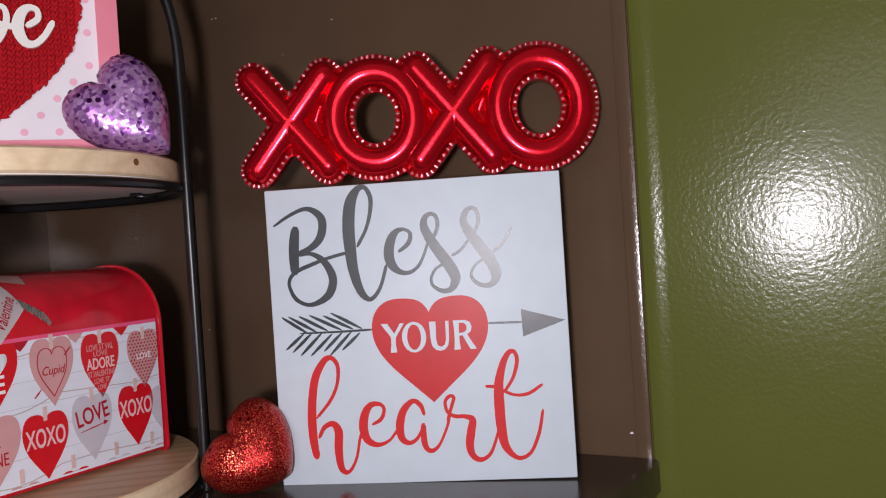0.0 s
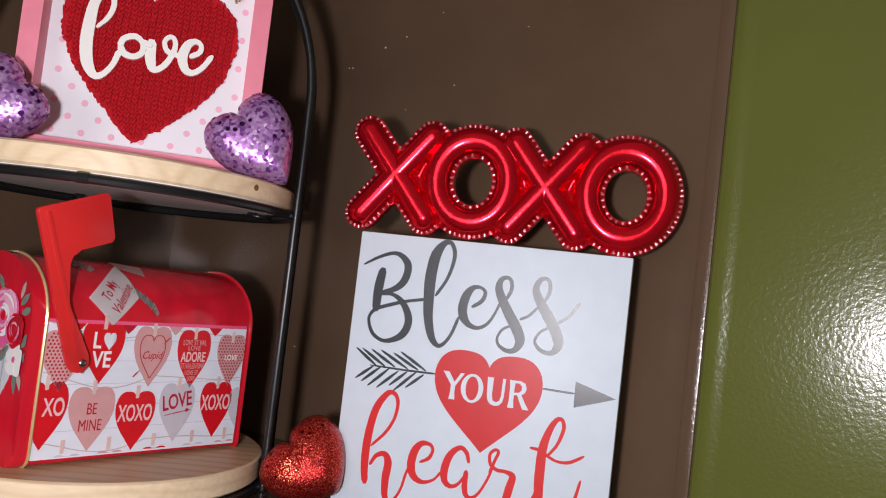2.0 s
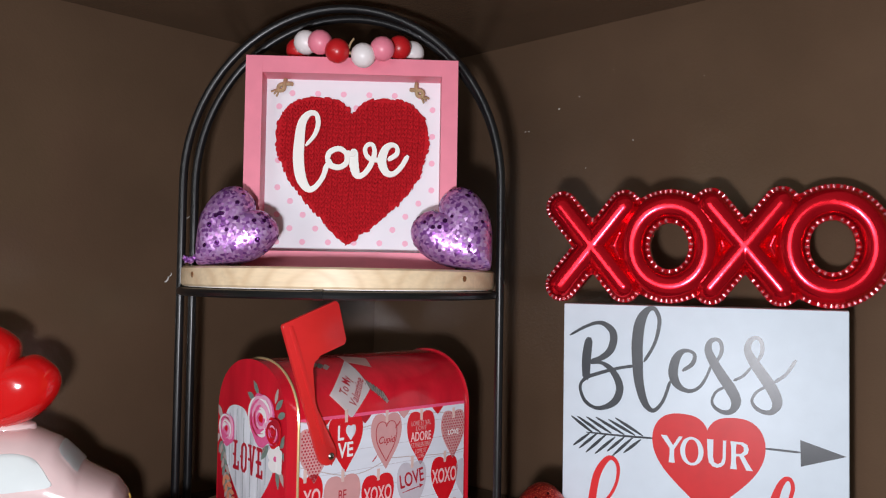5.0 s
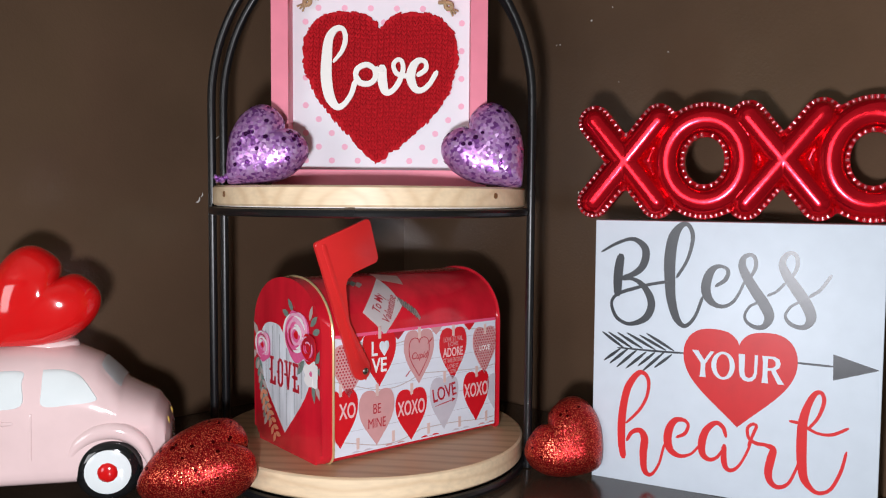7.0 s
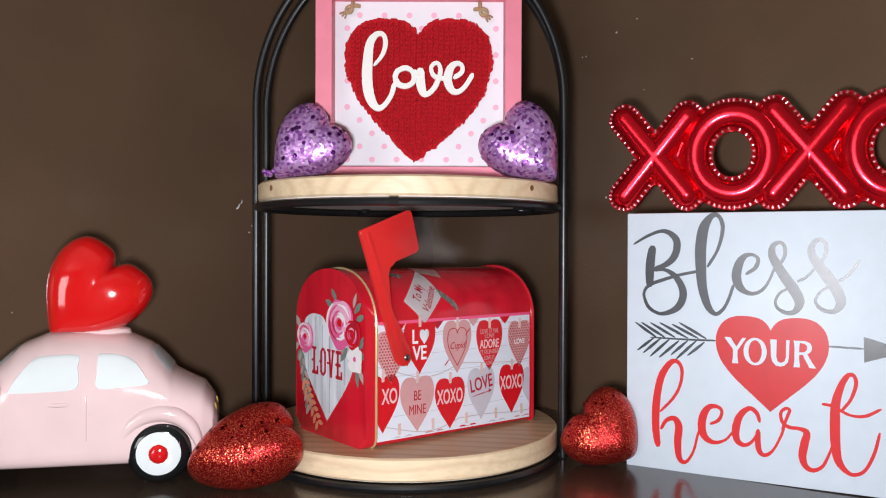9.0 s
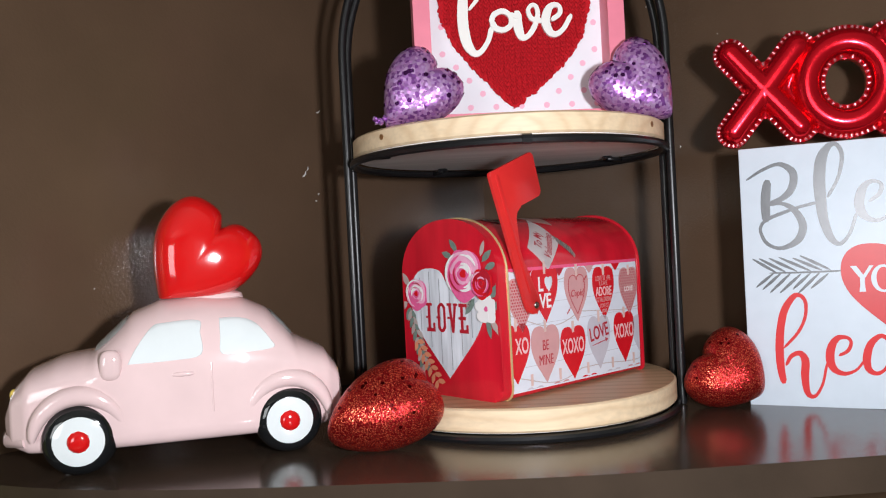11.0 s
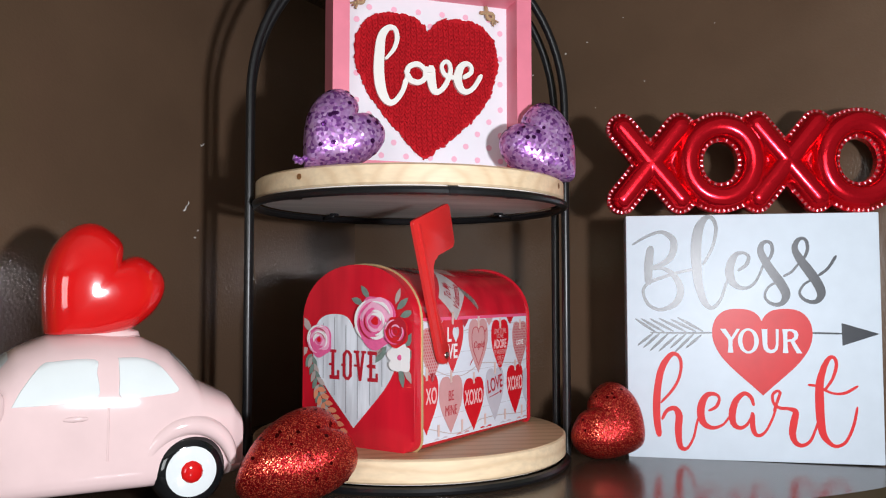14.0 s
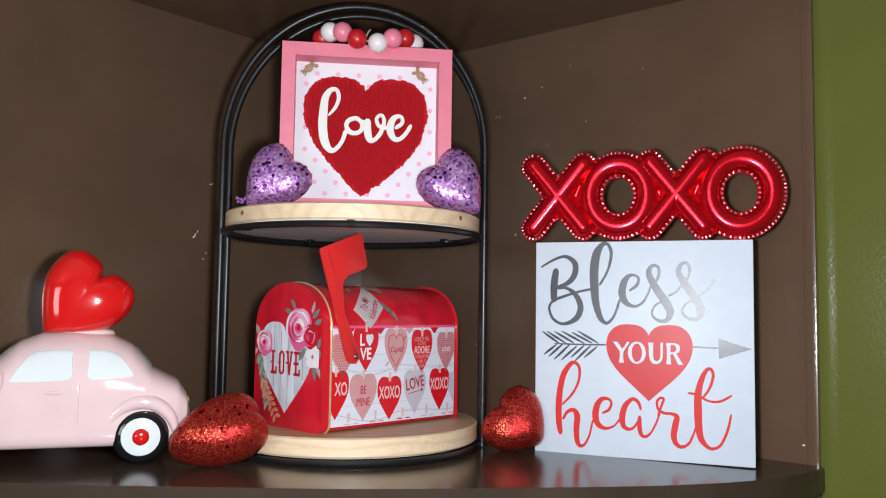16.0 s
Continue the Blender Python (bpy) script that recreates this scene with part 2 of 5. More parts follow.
def prism(outline, depth, bm=None, at=lambda x, y, z: (x, -z, y), bevel=0.0):
    """A flat shape drawn in x, y, pushed out by depth; by default it stands upright and faces -y."""
    bm = bm or bmesh.new()
    a = [bm.verts.new(at(x, y, 0)) for x, y in outline]
    b = [bm.verts.new(at(x, y, depth)) for x, y in outline]
    bm.faces.new(a[::-1])
    top = bm.faces.new(b)
    n = len(a)
    for i in range(n):
        bm.faces.new((a[i], a[(i + 1) % n], b[(i + 1) % n], b[i]))
    if bevel:
        bmesh.ops.bevel(bm, geom=list(top.edges), offset=bevel, segments=2, profile=0.5, affect="EDGES")
    return bm


def lathe(profile, n=48, bm=None, axis="z", cap=True):
    """A turned shape: profile is radius and height, bottom to top."""
    bm = bm or bmesh.new()
    put = {"z": lambda r, h, a: (r * math.cos(a), r * math.sin(a), h), "y": lambda r, h, a: (r * math.cos(a), h, r * math.sin(a))}[axis]
    rings = [[bm.verts.new(put(max(r, 1e-5), h, 2 * math.pi * i / n)) for i in range(n)] for r, h in profile]
    for p, q in zip(rings, rings[1:]):
        for i in range(n):
            bm.faces.new((p[i], p[(i + 1) % n], q[(i + 1) % n], q[i]))
    if cap:
        bm.faces.new(rings[0][::-1])
        bm.faces.new(rings[-1])
    return bm


def tube(points, radius, n=10, closed=False, bm=None):
    """A round rod along points; radius is one number or one for each point."""
    bm = bm or bmesh.new()
    pts = [Vector(p) for p in points]
    k = len(pts)
    rad = radius if isinstance(radius, (list, tuple)) else [radius] * k
    rings, side = [], None
    for i, p in enumerate(pts):
        d = (pts[(i + 1) % k] if closed or i + 1 < k else p) - (pts[i - 1] if closed or i else p)
        d.normalize()
        side = (side - d * side.dot(d)) if side else d.orthogonal()
        side.normalize()
        up = d.cross(side)
        rings.append([bm.verts.new(p + (side * math.cos(2 * math.pi * j / n) + up * math.sin(2 * math.pi * j / n)) * rad[i]) for j in range(n)])
    for a, b in list(zip(rings, rings[1:])) + ([(rings[-1], rings[0])] if closed else []):
        for j in range(n):
            bm.faces.new((a[j], a[(j + 1) % n], b[(j + 1) % n], b[j]))
    if not closed:
        bm.faces.new(rings[0][::-1])
        bm.faces.new(rings[-1])
    return bm


def ball(r, at=(0, 0, 0), bm=None, sub=2, scale=(1, 1, 1)):
    bm = bm or bmesh.new()
    bmesh.ops.create_icosphere(bm, subdivisions=sub, radius=r, matrix=Matrix.Translation(at) @ Matrix.Diagonal((*scale, 1)))
    return bm


def heart(width, height, n=64, at=(0, 0), notch=0.15):
    """The outline of a heart, its middle at at."""
    pts = []
    for i in range(n):
        a = 2 * math.pi * i / n
        x = 0.5 * math.sin(a) * abs(math.sin(a)) ** (1.0 + 0.5 * max(0.0, math.cos(a)))
        y = (13 * math.cos(a) - 5 * math.cos(2 * a) - 2 * math.cos(3 * a) - math.cos(4 * a) + 2.5) / 29
        if math.cos(a) > 0:
            y += (0.241 - notch) * math.exp(-(x / 0.17) ** 2)
        pts.append((at[0] + x * width, at[1] + y * height))
    return pts


def puffy_heart(width, height, thick, turn, n=72, rows=22, sharp=0.62, notch=0.13, plump=0.25):
    """A stuffed heart standing in x, z, turned clockwise by turn degrees; its lowest point lies at z = 0. plump: 0 a sharp outline, 1 an egg."""
    base = heart(1, 1, n, (0, 0), notch)
    bm = bmesh.new()
    c, s = math.cos(radians(-turn)), math.sin(radians(-turn))
    rings = []
    for j in range(rows + 1):
        f = -math.pi / 2 + math.pi * j / rows
        k = max(math.cos(f), 1e-4) ** sharp
        ring = []
        for i, (x, y) in enumerate(base):
            a = 2 * math.pi * i / n
            round_off = plump * (0.3 + 0.7 * max(0.0, -math.cos(a)) ** 0.5)
            m = round_off + (1 - round_off) * 0.75 * (1 - k) ** 1.2
            px = (x * (1 - m) + 0.46 * math.sin(a) * m) * k * width
            py = (y * (1 - m) + (0.46 * math.cos(a) + 0.03) * m) * k * height
            ring.append(bm.verts.new((px * c - py * s, math.sin(f) * thick / 2, px * s + py * c)))
        rings.append(ring)
    for p, q in zip(rings, rings[1:]):
        for i in range(n):
            bm.faces.new((p[i], p[(i + 1) % n], q[(i + 1) % n], q[i]))
    bm.faces.new(rings[0][::-1])
    bm.faces.new(rings[-1])
    low = min(v.co.z for v in bm.verts)
    mid = (min(v.co.x for v in bm.verts) + max(v.co.x for v in bm.verts)) / 2
    for v in bm.verts:
        v.co.z -= low
        v.co.x -= mid
    return bm


def scatter(name, base, places, mat, parent, label=""):
    """Many small copies of one shape joined into one mesh, for what nobody could count."""
    bmesh.ops.triangulate(base, faces=base.faces)
    base.verts.index_update()
    vs = np.array([(*v.co, 1.0) for v in base.verts])
    fs = np.array([[v.index for v in f.verts] for f in base.faces])
    base.free()
    pts = np.concatenate([(vs @ np.array(m).T)[:, :3] for m in places])
    faces = np.concatenate([fs + i * len(vs) for i in range(len(places))])
    me = bpy.data.meshes.new(name)
    me.from_pydata(pts.tolist(), [], faces.tolist())
    me.materials.append(mat)
    ob = new(name, me)
    ob.parent = parent
    tagged(ob, label, kind="stuff")
    return smooth(ob)


def eased(pts, r, steps=4):
    """A polygon with its corners rounded."""
    out = []
    for i, p in enumerate(pts):
        a, b, c = Vector(pts[i - 1]), Vector(p), Vector(pts[(i + 1) % len(pts)])
        s, e = b + (a - b).normalized() * min(r, (a - b).length / 2), b + (c - b).normalized() * min(r, (c - b).length / 2)
        for k in range(steps + 1):
            u = k / steps
            q = s * (1 - u) ** 2 + b * 2 * u * (1 - u) + e * u * u
            out.append((q.x, q.y))
    return out


def spline(ctrl, steps=7):
    """A smooth line through control points of any number of values."""
    c = [np.array(p, float) for p in ctrl]
    c = [2 * c[0] - c[1]] + c + [2 * c[-1] - c[-2]]
    out = []
    for i in range(1, len(c) - 2):
        for k in range(steps):
            t = k / steps
            a, b, d, e = c[i - 1:i + 3]
            out.append(0.5 * (2 * b + (d - a) * t + (2 * a - 5 * b + 4 * d - e) * t * t + (3 * b - a - 3 * d + e) * t ** 3))
    out.append(c[-2])
    return out


def brush(ctrl, depth, bm=None, lift=0.0, steps=7):
    """One stroke of a brush: control points x, y, width; a flat ribbon standing upright that faces -y, with round ends."""
    bm = bm or bmesh.new()
    line = spline(ctrl, steps)
    n = len(line)
    left, right = [], []
    for i, p in enumerate(line):
        d = line[min(i + 1, n - 1)][:2] - line[max(i - 1, 0)][:2]
        d = d / (np.linalg.norm(d) + 1e-9)
        nx, ny, w = -d[1], d[0], max(p[2], 1e-4) / 2
        if i in (0, n - 1):
            p = p + np.array([*(d * w * (0.5 if i else -0.5)), 0])
            w *= 0.5
        left.append((p[0] + nx * w, p[1] + ny * w))
        right.append((p[0] - nx * w, p[1] - ny * w))
    rows = [[bm.verts.new((x, -lift - d * (1 + 0.3 * i / n), y)) for i, (x, y) in enumerate(side)] for side in (left, right) for d in (0, depth)]
    lb, lf, rb, rf = rows
    for i in range(n - 1):
        bm.faces.new((lf[i], rf[i], rf[i + 1], lf[i + 1]))
        bm.faces.new((lb[i + 1], rb[i + 1], rb[i], lb[i]))
        bm.faces.new((lb[i], lf[i], lf[i + 1], lb[i + 1]))
        bm.faces.new((rf[i], rb[i], rb[i + 1], rf[i + 1]))
    bm.faces.new((lb[0], rb[0], rf[0], lf[0]))
    bm.faces.new((lf[-1], rf[-1], rb[-1], lb[-1]))
    return bm


def lettering(name, words, size, m, mat, parent, depth=0.0002, squeeze=1.0, bold=0.0):
    """Printed words in the built-in font as one mesh, centred on at."""
    cu = bpy.data.curves.new(name, "FONT")
    cu.body, cu.size, cu.align_x, cu.align_y, cu.extrude, cu.offset = words, size, "CENTER", "CENTER", depth, bold
    cu.shear = 0.28 if words in ("Cupid", "To My\nValentine") else 0.0
    tmp = bpy.data.objects.new(name, cu)
    scene.collection.objects.link(tmp)
    me = bpy.data.meshes.new_from_object(tmp.evaluated_get(bpy.context.evaluated_depsgraph_get()))
    bpy.data.objects.remove(tmp)
    bpy.data.curves.remove(cu)
    me.name = name
    me.materials.clear()
    me.materials.append(mat)
    ob = new(name, me)
    ob.matrix_basis = m @ Matrix.Diagonal((squeeze, 1, 1, 1))
    ob.parent = parent
    return ob

# ---- the corner niche: two brown walls, a round-fronted shelf and another above ----
CORNER, ALONG, OUT = Vector((-0.398, 0.828, 0)), Vector((0.9065, -0.4222, 0)), Vector((-0.438, -0.899, 0))
NICHE = Matrix.Translation(CORNER) @ Matrix(((ALONG.x, OUT.x, 0, 0), (ALONG.y, OUT.y, 0, 0), (0, 0, 1, 0), (0, 0, 0, 1)))
CEIL, RIGHT_END, LEFT_END, RETURN = 0.465, 0.5935, 0.66, 0.004


def setting(name, bm, mat, label="", shade=False):
    for v in bm.verts:
        v.co = NICHE @ v.co
    return tagged(part(name, bm, mat, None, "", shade), label, "", "", "structure")


def shelf_outline(grow=0.0):
    pts = [(0, 0)]
    for i in range(49):
        a = math.pi / 2 * i / 48
        r = 0.52 + 0.078 * abs(math.cos(2 * a)) ** 2.8 + grow
        pts.append((r * math.cos(a), r * math.sin(a)))
    return pts


def level(x):
    """The shelf is a little out of level: its top, at a place x of the room."""
    return 0.0015 - 0.010 * x


def slab(z0, z1, bevel):
    return prism(shelf_outline(), z1 - z0, at=lambda x, y, z: (x, y, z0 + z), bevel=bevel)


setting("wall_back", box(-0.15, RIGHT_END + 0.6, -0.06, 0, -1.4, 1.1), BROWN, "brown gloss-painted niche wall with a stippled finish")
setting("wall_side", box(-0.06, 0, 0, LEFT_END + 0.6, -1.4, 1.1), BROWN, "brown gloss-painted niche side wall with paint chips")
board = setting("shelf", slab(-0.022, 0.0, 0.003), SHELF, "glossy dark brown round-fronted corner shelf")
for v in board.data.vertices:
    v.co.z += level(v.co.x)
setting("shelf_above", slab(CEIL, CEIL + 0.022, 0.003), BROWN, "dark brown underside of the corner shelf above")


def bullnose(flip):
    """A room wall that stands proud of the niche, with a rounded corner, and its brown inner face."""
    r, end, far = 0.003, (LEFT_END if flip else RIGHT_END), 1.9
    arc = [(end + r - r * math.cos(a), RETURN + 0.0 - r + r * math.sin(a)) for a in [math.pi / 2 * i / 8 for i in range(9)]]
    hump = [(end + r + 0.0013 * i, RETURN + 0.0009 * math.sin(math.pi * (i / 12) ** 0.6) ** 1.5) for i in range(1, 12)]
    pts = arc + hump + [(end + r + 0.0156, RETURN), (far, RETURN), (far, 0.002), (end, 0.002)]
    if flip:
        pts = [(y, x) for x, y in pts]
    return prism(pts, 2.5, at=lambda x, y, z: (x, y, z - 1.4))


for flip, name in ((0, "wall_green_right"), (1, "wall_green_left")):
    w = setting(name, bullnose(flip), GREEN, "olive green wall with a rounded corner and orange-peel paint", True)
    end = LEFT_END if flip else RIGHT_END
    q = (end - 0.0115, end - 0.0006, 0.0, 0.0022)
    setting("trim_right" if not flip else "trim_left", box(*(q if not flip else (q[2], q[3], q[0], q[1])), -1.4, 1.1, 0.0010), BROWN, "brown painted edge between niche and green wall", True)

# the dim room behind
setting("floor", box(-0.1, 3.2, -0.1, 3.2, -1.45, -1.4), PLAIN, "plain room floor")
setting("ceiling", box(-0.1, 3.2, -0.1, 3.2, 1.1, 1.15), PLAIN, "plain room ceiling")
setting("wall_far", box(3.1, 3.2, -0.1, 3.2, -1.4, 1.1), PLAIN, "plain far room wall")
for x0, x1, z0, z1 in ((-0.1, 0.8, -1.4, 1.1), (2.0, 3.1, -1.4, 1.1), (0.8, 2.0, -1.4, -0.2), (0.8, 2.0, 0.8, 1.1)):
    setting("wall_near", box(x0, x1, 3.1, 3.2, z0, z1), PLAIN, "plain room wall with a window opening")
day.matrix_basis = NICHE @ pose(1.4, 3.14, 0.3, 0, 0, 0) @ pose(0, 0, 0, -90, 0, 0)

# ---- tiered tray ----
TRAY, TRAY_TURN, DISC = Vector((-0.301, 0.535, 0)), 17.0, 0.1265


def tiered_tray():
    t = thing("tiered_tray", pose(*TRAY, 0, 0, TRAY_TURN), "two-tier round pine tray in a black wire arch frame", "tray")
    for z0, z1 in ((0.011, 0.028), (0.214, 0.229)):
        d = part("wooden_disc", lathe([(DISC - 0.0015, z0), (DISC, z0 + 0.0015), (DISC, z1 - 0.0015), (DISC - 0.0015, z1 - 0.0002)], 96), PINE, t, "pale pine round shelf with sawn edge", False)
        smooth(d)
        part("disc_top", lathe([(DISC - 0.0017, z1 - 0.0012), (DISC - 0.0017, z1)], 96), PINETOP, d, "waxed brown pine top face", False)
        part("disc_underside", lathe([(DISC - 0.003, z0 - 0.0006), (DISC - 0.003, z0 + 0.001)], 96), PINEGREY, d, "grey-washed underside, bounced light put into its colour", False)
        for a in (-140, -36) if z0 > 0.1 else ():
            k = lathe([(0.0022, -DISC - 0.0003), (0.0022, -DISC + 0.003)], 12, axis="y")
            for v in k.verts:
                v.co.z += z0 + 0.0085
                v.co = Matrix.Rotation(radians(a + 90), 3, "Z") @ v.co
            part("knot", k, KNOT, d, "small dark pine knot")
        ring = [((DISC + 0.0005) * math.cos(2 * math.pi * i / 96), (DISC + 0.0005) * math.sin(2 * math.pi * i / 96), z0 - 0.0042) for i in range(96)]
        part("wire_ring", tube(ring, 0.0031, 8, True), BLACK, t, "black wire ring under the disc")
        if z0 > 0.1:
            for a in (-150, -60, 30, 120):
                c = (math.cos(radians(a)) * 0.108, math.sin(radians(a)) * 0.108)
                s = lathe([(0.005, z0 - 0.003), (0.004, z0 - 0.0008)], 16)
                bmesh.ops.translate(s, verts=s.verts, vec=(*c, 0))
                part("screw", s, BLACK, t, "black screw head")
                part("bracket", tube([(c[0], c[1], z0 - 0.003), (c[0] * 1.17, c[1] * 1.17, z0 - 0.0042)], 0.002, 6), BLACK, t)
        if z0 < 0.1:
            continue
        joint = tube([((DISC + 0.001) * math.cos(radians(a)), (DISC + 0.001) * math.sin(radians(a)), z0 - 0.004) for a in (-89.5, -88, -86.5)], 0.0036, 8)
        part("weld", joint, BLACK, t)
    R, TOP, RISE_ARCH, r = DISC + 0.0045, 0.4425, 0.145, 0.0034
    for y in (-0.0132, 0.0132):
        arch = [(-R, y, 0.004), (-R, y, 0.16)] + [(-R * math.cos(math.pi * i / 40), y, TOP - RISE_ARCH + RISE_ARCH * math.sin(math.pi * i / 40)) for i in range(41)] + [(R, y, 0.16), (R, y, 0.004)]
        bar = part("arch", tube(arch, r, 12), BLACK, t, "black round steel arch")
        bar.matrix_basis = pose(0, 0, 0, 0, 0, -2.2)
    return t


tiered_tray()

# ---- white sign block ----
SIGN = pose(-0.0202, 0.5480, level(-0.02), 0, 0, -6.3)


def sign_block():
    t = thing("wooden_sign", SIGN, "square white wooden sign block with painted red and charcoal lettering", "sign")
    part("board", box(-0.1001, 0.1001, 0, 0.036, 0, 0.2030, 0.0010), WHITE, t, "white painted block")
    return t


sign = sign_block()

# ---- mailbox tin ----
BOX = pose(-0.284, 0.434, 0.028, 0, 0, 60.0)
LENGTH, WIDE, SIDE, RISE, FRONT, ROUND = 0.1635, 0.1025, 0.0885, 0.0420, -0.0085, 0.94


def arch_outline(grow=0.0, n=24, c0=0.0045):
    w, pts = WIDE / 2 + grow, []
    for cx, cy, a0 in ((-w + c0, c0 - grow, 180), (w - c0, c0 - grow, 270)):
        for i in range(7):
            a = radians(a0 + 15 * i)
            pts.append((cx + c0 * math.cos(a), cy + c0 * math.sin(a)))
    for i in range(n + 1):
        a = math.pi * i / n
        c, s = math.cos(a), math.sin(a)
        pts.append((w * abs(c) ** ROUND * (1 if c > 0 else -1), SIDE + (RISE + grow) * abs(s) ** ROUND))
    return pts


def tin(x0, x1, grow=0.0, bevel=0.0, c0=0.0045):
    """A length of the tin's vault, x along it and y across (0 at its near side)."""
    return prism(arch_outline(grow, 24, c0), x1 - x0, at=lambda a, b, z: (x0 + z, WIDE / 2 + a, b + 0.001), bevel=bevel)


def mailbox():
    t = thing("mailbox_tin", BOX, "red mailbox tin with printed hearts on the lower disc", "tin box")
    part("body", tin(0.0008, LENGTH), TIN, t, "glossy red vaulted tin body")
    lid = part("lid", tin(0.0008, FRONT, 0.001, 0.0040, 0.009), TIN, t, "red front lid with printed flowers")
    part("rolled_rim", tube([(0.0010, WIDE / 2 + a, b + 0.001) for a, b in arch_outline(0.0010, 24, 0.009)], 0.0011, 6, True), GOLD, lid, "thin gold rolled rim")
    part("rear_rim", tube([(LENGTH - 0.0005, WIDE / 2 + a, b + 0.001) for a, b in arch_outline(0.0004)], 0.0013, 6, True), TIN, t)
    # flag: an arm with a square head, standing off the near side
    px = [(-0.017, 0.189), (0.0286, 0.206), (0.037, 0.1745), (0.0115, 0.1655), (0.0085, 0.158), (0.0115, 0.132), (0.0305, 0.097), (0.029, 0.0905), (0.024, 0.0875), (0.0175, 0.0895), (0.0145, 0.095)]
    flag = part("flag", prism(eased(px, 0.003), 0.0028, at=lambda x, y, z: (x, -0.0030 - z, y - 0.028), bevel=0.0009), FLAGRED, t, "raised red plastic flag")
    ridge = [(-0.0115, 0.1875), (-0.0085, 0.1885), (0.0215, 0.104), (0.0185, 0.103)]
    part("flag_rib", prism(eased(ridge, 0.001), 0.0007, at=lambda x, y, z: (x, -0.0057 - z, y - 0.028), bevel=0.0003), FLAGRED, flag)
    rivet = ball(0.0028, (0.0255, -0.0056, 0.0665), scale=(1, 0.5, 1))
    part("rivet", rivet, STEEL, flag, "steel rivet")
    pin = lathe([(0.0025, -0.0040), (0.0025, 0.001)], 12, axis="y")
    bmesh.ops.translate(pin, verts=pin.verts, vec=(0.0255, 0, 0.0665))
    part("pin", pin, STEEL, flag)
    return t, lid


mail, mail_lid = mailbox()

# ---- shadow-box picture ----
FRAME = pose(-0.2770, 0.4985, 0.229, 0, 0, TRAY_TURN + 4.6)


def picture():
    t = thing("shadow_box", FRAME, "pink shadow-box frame with a red knitted heart on dotted paper", "picture frame")
    W, H, b, d = 0.1658, 0.1652, 0.0130, 0.034
    part("frame_side", box(-W / 2, -W / 2 + b, 0, d, 0, H, 0.00012), PINK, t, "", False)
    part("frame_side", box(W / 2 - b, W / 2, 0, d, 0, H, 0.00012), PINK, t, "", False)
    part("frame_top", box(-W / 2 + b, W / 2 - b, 0, d, H - b, H, 0.00012), PINK, t, "", False)
    part("frame_bottom", box(-W / 2 + b, W / 2 - b, 0, d, 0, b, 0.00012), PINK, t, "", False)
    back = part("backing", box(-W / 2 + b, W / 2 - b, 0.0225, 0.026, b, H - b), PAPER, t, "white paper backing with pink dots", False)
    dots = bmesh.new()
    for i in range(-5, 6):
        for j in range(0, 13):
            x, z = i * 0.0206 + (0.0103 if j % 2 else 0) + 0.002, b + 0.008 + j * 0.0109
            if abs(x) < W / 2 - b - 0.003 and z < H - b - 0.003:
                prism([(x + 0.0024 * math.cos(k * math.pi / 7), z + 0.0024 * math.sin(k * math.pi / 7)) for k in range(14)], 0.0002, dots, at=lambda p, q, r: (p, 0.0223 - r, q))
    tagged(part("dots", dots, DOT, back, "pink printed dots"), kind="stuff")
    return t


frame_box = picture()

# ---- hearts ----


def filled_heart(name, m, size, turn, lean, mat, seq, label, dots, seed):
    t = thing(name, m, label, "heart ornament", "filled hearts")
    w, h, th = size
    bm = puffy_heart(w, h, th, turn, plump=0.2 if mat is PURPLE else (0.52 if seed == 3 else 0.48), notch=0.14 if mat is PURPLE else 0.12)
    bmesh.ops.rotate(bm, verts=bm.verts, cent=(0, 0, 0), matrix=Matrix.Rotation(radians(lean), 3, "X"))
    low = min(v.co.z for v in bm.verts)
    for v in bm.verts:
        v.co.z -= low
    rng = random.Random(seed)
    bmesh.ops.recalc_face_normals(bm, faces=bm.faces)
    bm.normal_update()
    faces = [f for f in bm.faces]
    spots = [(f.calc_center_median(), f.normal.copy()) for f in rng.choices(faces, [f.calc_area() * (0.25 + 1.6 * max(0.0, f.normal.z) + 0.5 * (f.normal.y > 0.2)) for f in faces], k=dots)]
    part("body", bm, mat, t)
    if seed == 1:
        tail = [(-0.028, -0.006, 0.007), (-0.032, -0.007, 0.004), (-0.0345, -0.008, 0.0055), (-0.0340, -0.008, 0.002)]
        part("twist_tail", tube([tuple(p) for p in spline(tail, 4)], [0.0022 - 0.0009 * math.sin(k * 1.3) for k in range(13)], 7), mat, t, "twisted foil tail")
    places = []
    for c, nrm in spots:
        r = rng.uniform(0.0014, 0.0021) if mat is PURPLE else rng.uniform(0.0010, 0.0016)
        tilt = pose(0, 0, 0, rng.uniform(-9, 9), rng.uniform(-9, 9), rng.uniform(0, 60))
        places.append(Matrix.Translation(c + nrm * 0.0002) @ nrm.to_track_quat("Z", "Y").to_matrix().to_4x4() @ tilt @ Matrix.Diagonal((r, r, 1, 1)))
    first = part("sequin", lathe([(1, 0), (0.9, 0.0003)], 6), seq, t, "dark six-sided sequin", False)
    for i, place in enumerate(places):
        ob = first if i == 0 else new("sequin", first.data)
        ob.parent = t
        ob.matrix_basis = place
    return t


